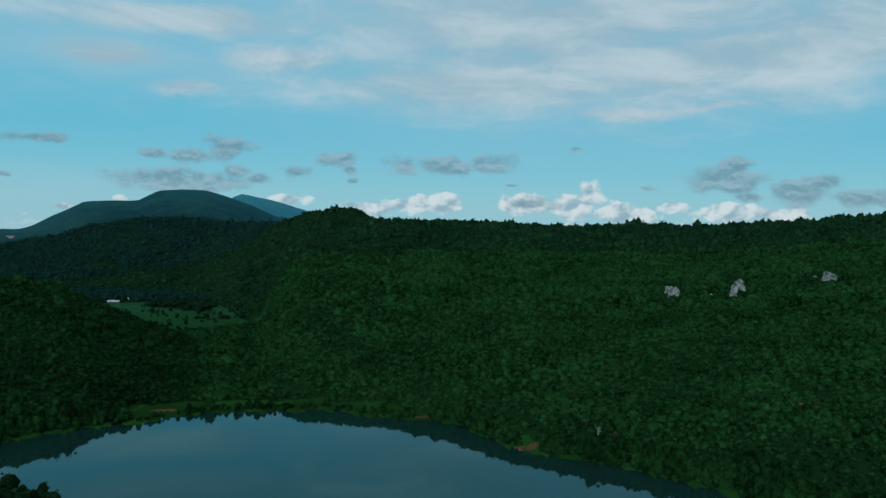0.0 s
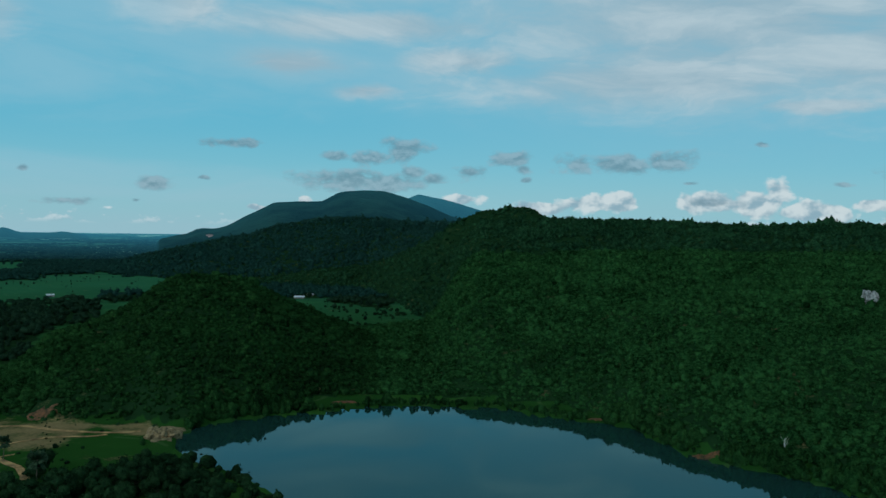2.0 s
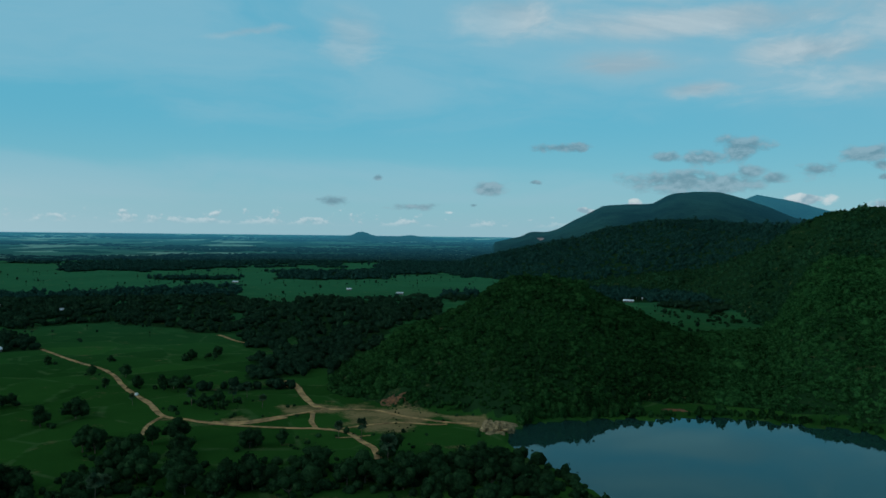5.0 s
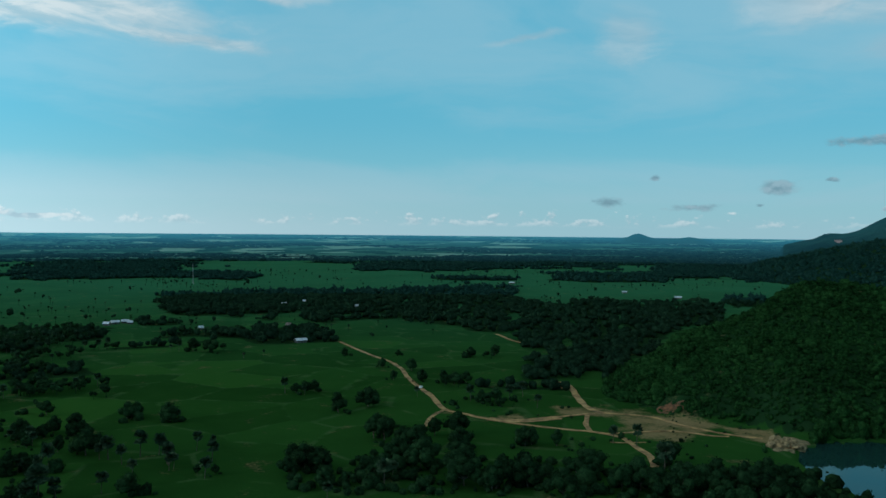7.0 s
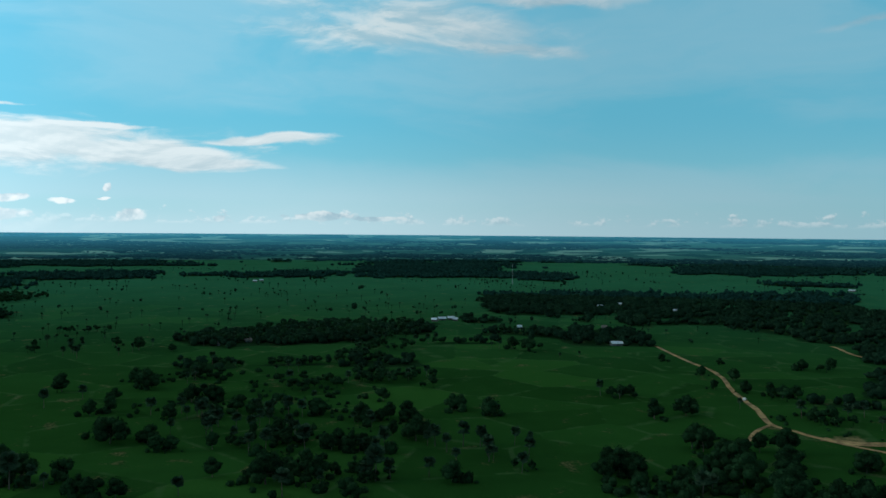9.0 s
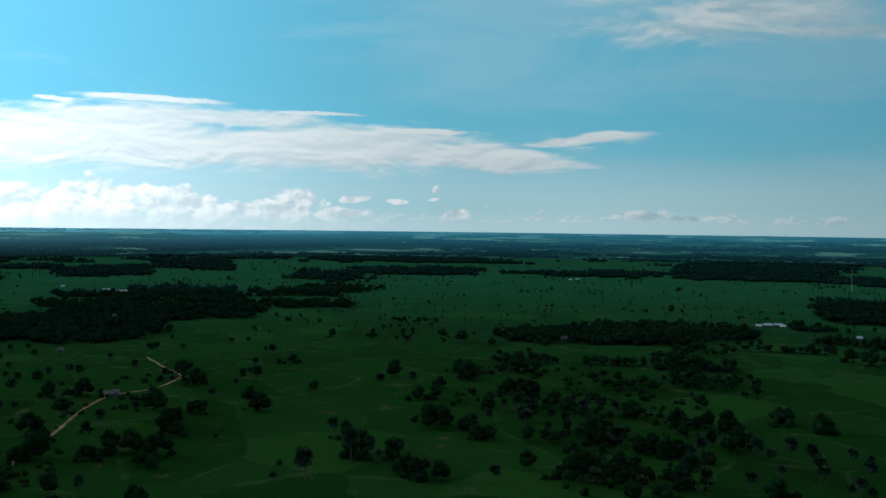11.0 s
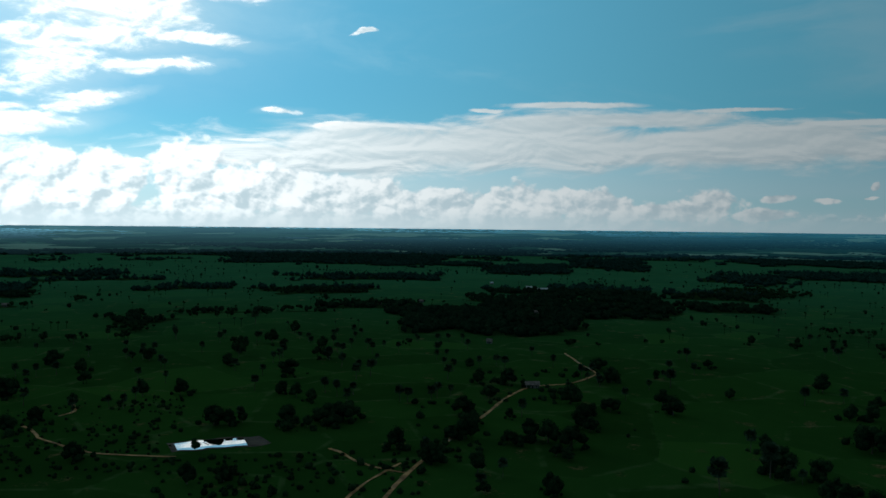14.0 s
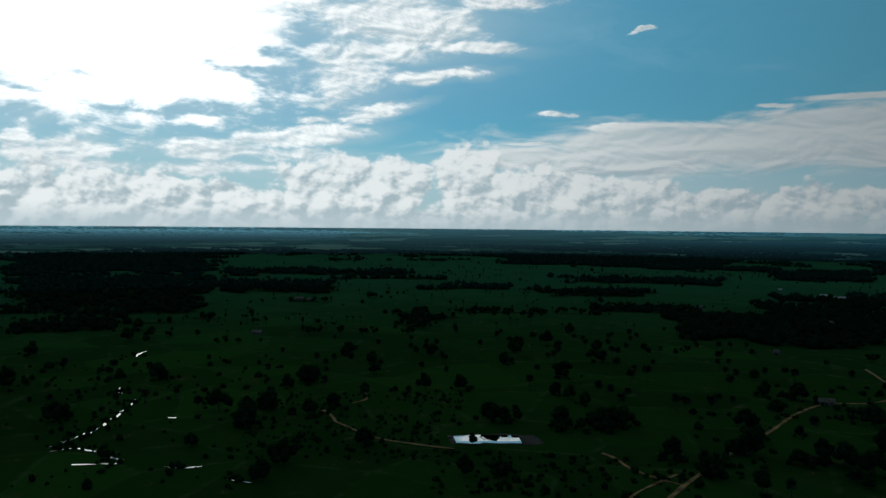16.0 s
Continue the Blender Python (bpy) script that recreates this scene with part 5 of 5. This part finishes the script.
# single trees and hedgerows far over the fields, past counting
n = 9500
a_ = rng.uniform(12, 169, n)
d_ = np.sqrt(rng.uniform(900 ** 2, 2500 ** 2, n))
for row_k in range(150):
    a0, d0, along = rng.uniform(20, 168), math.sqrt(rng.uniform(880 ** 2, 2300 ** 2)), rng.uniform(-0.5, 0.5)
    m = int(rng.uniform(8, 34))
    side = np.cumsum(rng.uniform(3, 11, m))
    a_ = np.concatenate([a_, a0 + np.degrees(side / d0)])
    d_ = np.concatenate([d_, d0 + side * along + rng.uniform(-4, 4, m)])
n = len(a_)
x_, y_ = -d_ * np.sin(np.radians(a_)), d_ * np.cos(np.radians(a_))
k = (ripple(x_, y_, 210) + 0.6 * ripple(y_, x_, 80) > rng.uniform(-0.2, 1.2, n)) & (hilly(a_, spot(d_)) < 0.5)
a_, d_ = a_[k], d_[k]
r_ = spot(d_)
s_ = rng.uniform(1.3, 3.0, len(a_)) * rng.lognormal(0, 0.3, len(a_)) * r_ / d_
q_ = rng.uniform(size=len(a_)) < 0.55
a2, r2, h2 = a_[q_], r_[q_], rng.uniform(6, 10.5, q_.sum()) * (r_ / d_)[q_]


def dot_palm(rng):
    """A far fan palm of few faces; unit height."""
    v = [(0.03 * math.cos(a), 0.03 * math.sin(a), z) for z in (-0.05, 0.85) for a in (0, 2.1, 4.2)]
    f = [(0, 1, 4), (0, 4, 3), (1, 2, 5), (1, 5, 4), (2, 0, 3), (2, 3, 5)]
    L = leaves(rng, 16, 0.17, 1.0, 0.12, 0.3).reshape(-1, 3) + (0, 0, 0.84)
    g = np.arange(64).reshape(16, 4) + 6
    return np.concatenate([np.array(v), L]), np.concatenate([np.array(f), g[:, [0, 1, 2]], g[:, [0, 2, 3]]])


DOT_PALM = [dot_palm(rng) for _ in range(5)]
tagged(strew("field_palms", DOT_PALM, xyz(a2, r2, height(a2, r2)), np.stack([h2, h2, h2], -1), rng, LEAF_TREE, 0.0), "slender fan palms dotted over the distant paddies", "palm trees", kind="stuff")
rest = more_palm[own_p:]
if len(rest):
    h_ = rest[:, 2:3] * (1, 1, 1)
    tagged(strew("grove_palms", DOT_PALM, xyz(rest[:, 0], rest[:, 1], height(rest[:, 0], rest[:, 1])), h_, rng, LEAF_PALM, 0.0), "slender fan palms standing in loose groves", "palm trees", kind="stuff")


def grove_tree(rng):
    """A tree of few faces: a forked trunk under uneven leafy heads; unit height."""
    tv, tf = tube([(0, 0, -0.03), (0.01, 0.02, 0.3), (0.02, 0.0, 0.6)], [0.035, 0.025, 0.012], 4)
    vs, fs, k = [np.array([tuple(p) for p in tv])], [np.array([(q[0], q[1], q[2]) for q in tf]), np.array([(q[0], q[2], q[3]) for q in tf])], len(tv)
    for q in range(rng.randint(4, 7)):
        t = rng.uniform(0, 6.283)
        v, f = bush(rng, 12, 0.9, 0.2)
        v = v * rng.uniform(0.2, 0.3) + (math.cos(t) * rng.uniform(0.1, 0.32), math.sin(t) * rng.uniform(0.1, 0.32), rng.uniform(0.4, 0.76))
        vs.append(v), fs.append(f + k)
        k += len(v)
    return np.concatenate(vs), np.concatenate(fs)


GROVE_TREE = [grove_tree(rng) for _ in range(8)]
rest = more_wide[own_w:]
h_ = rest[:, 2:3] * np.stack([rng.uniform(0.9, 1.3, len(rest))] * 2 + [np.ones(len(rest))], -1)
tagged(strew("grove_trees", GROVE_TREE, xyz(rest[:, 0], rest[:, 1], height(rest[:, 0], rest[:, 1])), h_, rng, LEAF_TREE, 0.0), "dark round-crowned trees in clumps between paddies", "trees", kind="stuff")
a_, r_, s_ = a_[~q_], r_[~q_], s_[~q_]
tagged(strew("field_trees", TREE_BLOB, xyz(a_, r_, height(a_, r_)), np.stack([s_, s_, s_ * rng.uniform(0.9, 1.6, len(s_))], -1), rng, LEAF_WOOD, 1.0), "scattered dark trees dotted over distant paddies", "trees", kind="stuff")


# ---------------------------------------------------------------- houses, mast, car
def house(length, roof_mat, label):
    """A low farm house along x with a gabled sheet roof."""
    root = new("house")
    tagged(root, label, "house", "farm houses on the plain")
    L, W, E_, T = length, 0.62 * min(length, 11), 2.7, 4.6
    v, f = box(-L / 2, L / 2, -W / 2, W / 2, -0.3, E_)
    v += [(-L / 2, 0, T - 0.1), (L / 2, 0, T - 0.1)]
    f += [(4, 6, 8), (5, 9, 7)]
    part("wall", v, f, WALL, root)
    o, t = 0.6, 0.12
    e = E_ - o * (T - E_) / (W / 2)
    rv = [(x, y, z + d) for d in (0, t) for x in (-L / 2 - o, L / 2 + o) for y, z in ((-W / 2 - o, e), (0, T), (W / 2 + o, e))]
    rf = [(6, 9, 10, 7), (7, 10, 11, 8), (0, 1, 4, 3), (1, 2, 5, 4), (0, 3, 9, 6), (2, 8, 11, 5), (0, 6, 7, 1), (1, 7, 8, 2), (3, 4, 10, 9), (4, 5, 11, 10)]
    part("roof", rv, rf, roof_mat, root)
    part("door", *box(-0.5, 0.5, -W / 2 - 0.06, -W / 2 + 0.02, 0, 2.05), DARK, root, "dark open doorway")
    for x in (-L * 0.3, L * 0.3):
        part("window", *box(x - 0.5, x + 0.5, -W / 2 - 0.05, -W / 2 + 0.02, 1.0, 2.0), DARK, root)
    return root


for k, (a_k, d_k, w_k) in enumerate(HOUSES):
    q = float(spot(np.array(d_k)) / d_k)
    h = house(min(max(w_k * 0.8, 5), 18), TIN if k < 9 or d_k > 1450 else RUST, ("pale sheet-roofed farm house among dark trees", "pale sheet-roofed farm house among dark trees", "grey weathered sheet-roofed farm house by the fields")[0 if k < 9 or d_k > 1450 else 2])
    h.matrix_basis = Matrix.Translation(at_ground(a_k, d_k * q)) @ pose(0, 0, 0, 0, 0, a_k + (k * 37) % 50 - 25) @ Matrix.Diagonal((q, q, q, 1))

mast = tagged(new("radio_mast"), "thin grey lattice radio mast behind the woods", "mast")
base, tall = [(1.6, 0.9), (-1.6, 0.9), (0, -1.8)], 44.0
for x, y in base:
    part("leg", *tube([(x, y, -0.5), (x * 0.12, y * 0.12, tall)], [0.16, 0.1], 5), STEEL, mast)
for k in range(11):
    z = 2 + k * 3.8
    for q in range(3):
        s0, s1 = 1 - 0.88 * z / tall, 1 - 0.88 * (z + 3.8) / tall
        a, b = base[q], base[(q + 1) % 3]
        part("brace", *tube([(a[0] * s0, a[1] * s0, z), (b[0] * s1, b[1] * s1, min(z + 3.8, tall))], [0.07, 0.07], 4), STEEL, mast)
mast.matrix_basis = Matrix.Translation(at_ground(68.1, 1854))

car = tagged(new("van"), "small white van driving along the dirt track", "van")
prof = [(-2.2, 0.4), (2.2, 0.4), (2.25, 0.95), (1.3, 1.1), (0.7, 1.75), (-2.0, 1.8), (-2.25, 1.2)]
n = len(prof)
part("body", [(x, y, z) for y in (-0.85, 0.85) for x, z in prof], [tuple(range(n))] + [tuple(range(2 * n - 1, n - 1, -1))] + [(k, n + k, n + (k + 1) % n, (k + 1) % n) for k in range(n)], PAINT, car)
for y in (-0.86, 0.86):
    part("window", *box(-1.6, 0.6, y - 0.02, y + 0.02, 1.15, 1.6), DARK, car)
for x in (-1.4, 1.4):
    for y in (-0.8, 0.8):
        v, f = tube([(x, y - 0.1, 0.33), (x, y + 0.1, 0.33)], [0.33, 0.33], 12)
        wheel = part("wheel", v, f + [tuple(range(12)), tuple(range(23, 11, -1))], RUBBER, car)
        v, f = tube([(x, y - 0.12, 0.33), (x, y + 0.12, 0.33)], [0.18, 0.18], 10)
        part("rim", v, f + [tuple(range(10)), tuple(range(19, 9, -1))], STEEL, wheel, "steel rim")
car.matrix_basis = Matrix.Translation(at_ground(53.15, 636, 0.3)) @ pose(0, 0, 0, 0, 0, 53.15 + 75)

# a bare dead tree standing on the shore
dead = tagged(new("dead_tree"), "pale leafless dead tree on the lake shore", "tree")
rng = np.random.RandomState(4)
bits = [tube([(0, 0, -0.5), (0.2, 0, 4), (0.1, 0.1, 8)], [0.3, 0.2, 0.08])]
for k in range(14):
    a, z = rng.uniform(0, 6.28), rng.uniform(2, 7)
    bits.append(tube([(0.15, 0, z), (math.cos(a) * 1.4, math.sin(a) * 1.4, z + 1.5), (math.cos(a) * 2.1, math.sin(a) * 2.1, z + 2.6)], [0.09, 0.06, 0.02], 4))
part("trunk", *merge(*bits), PALE_WOOD, dead)
dead.matrix_basis = Matrix.Translation(at_ground(-10.5, 474))
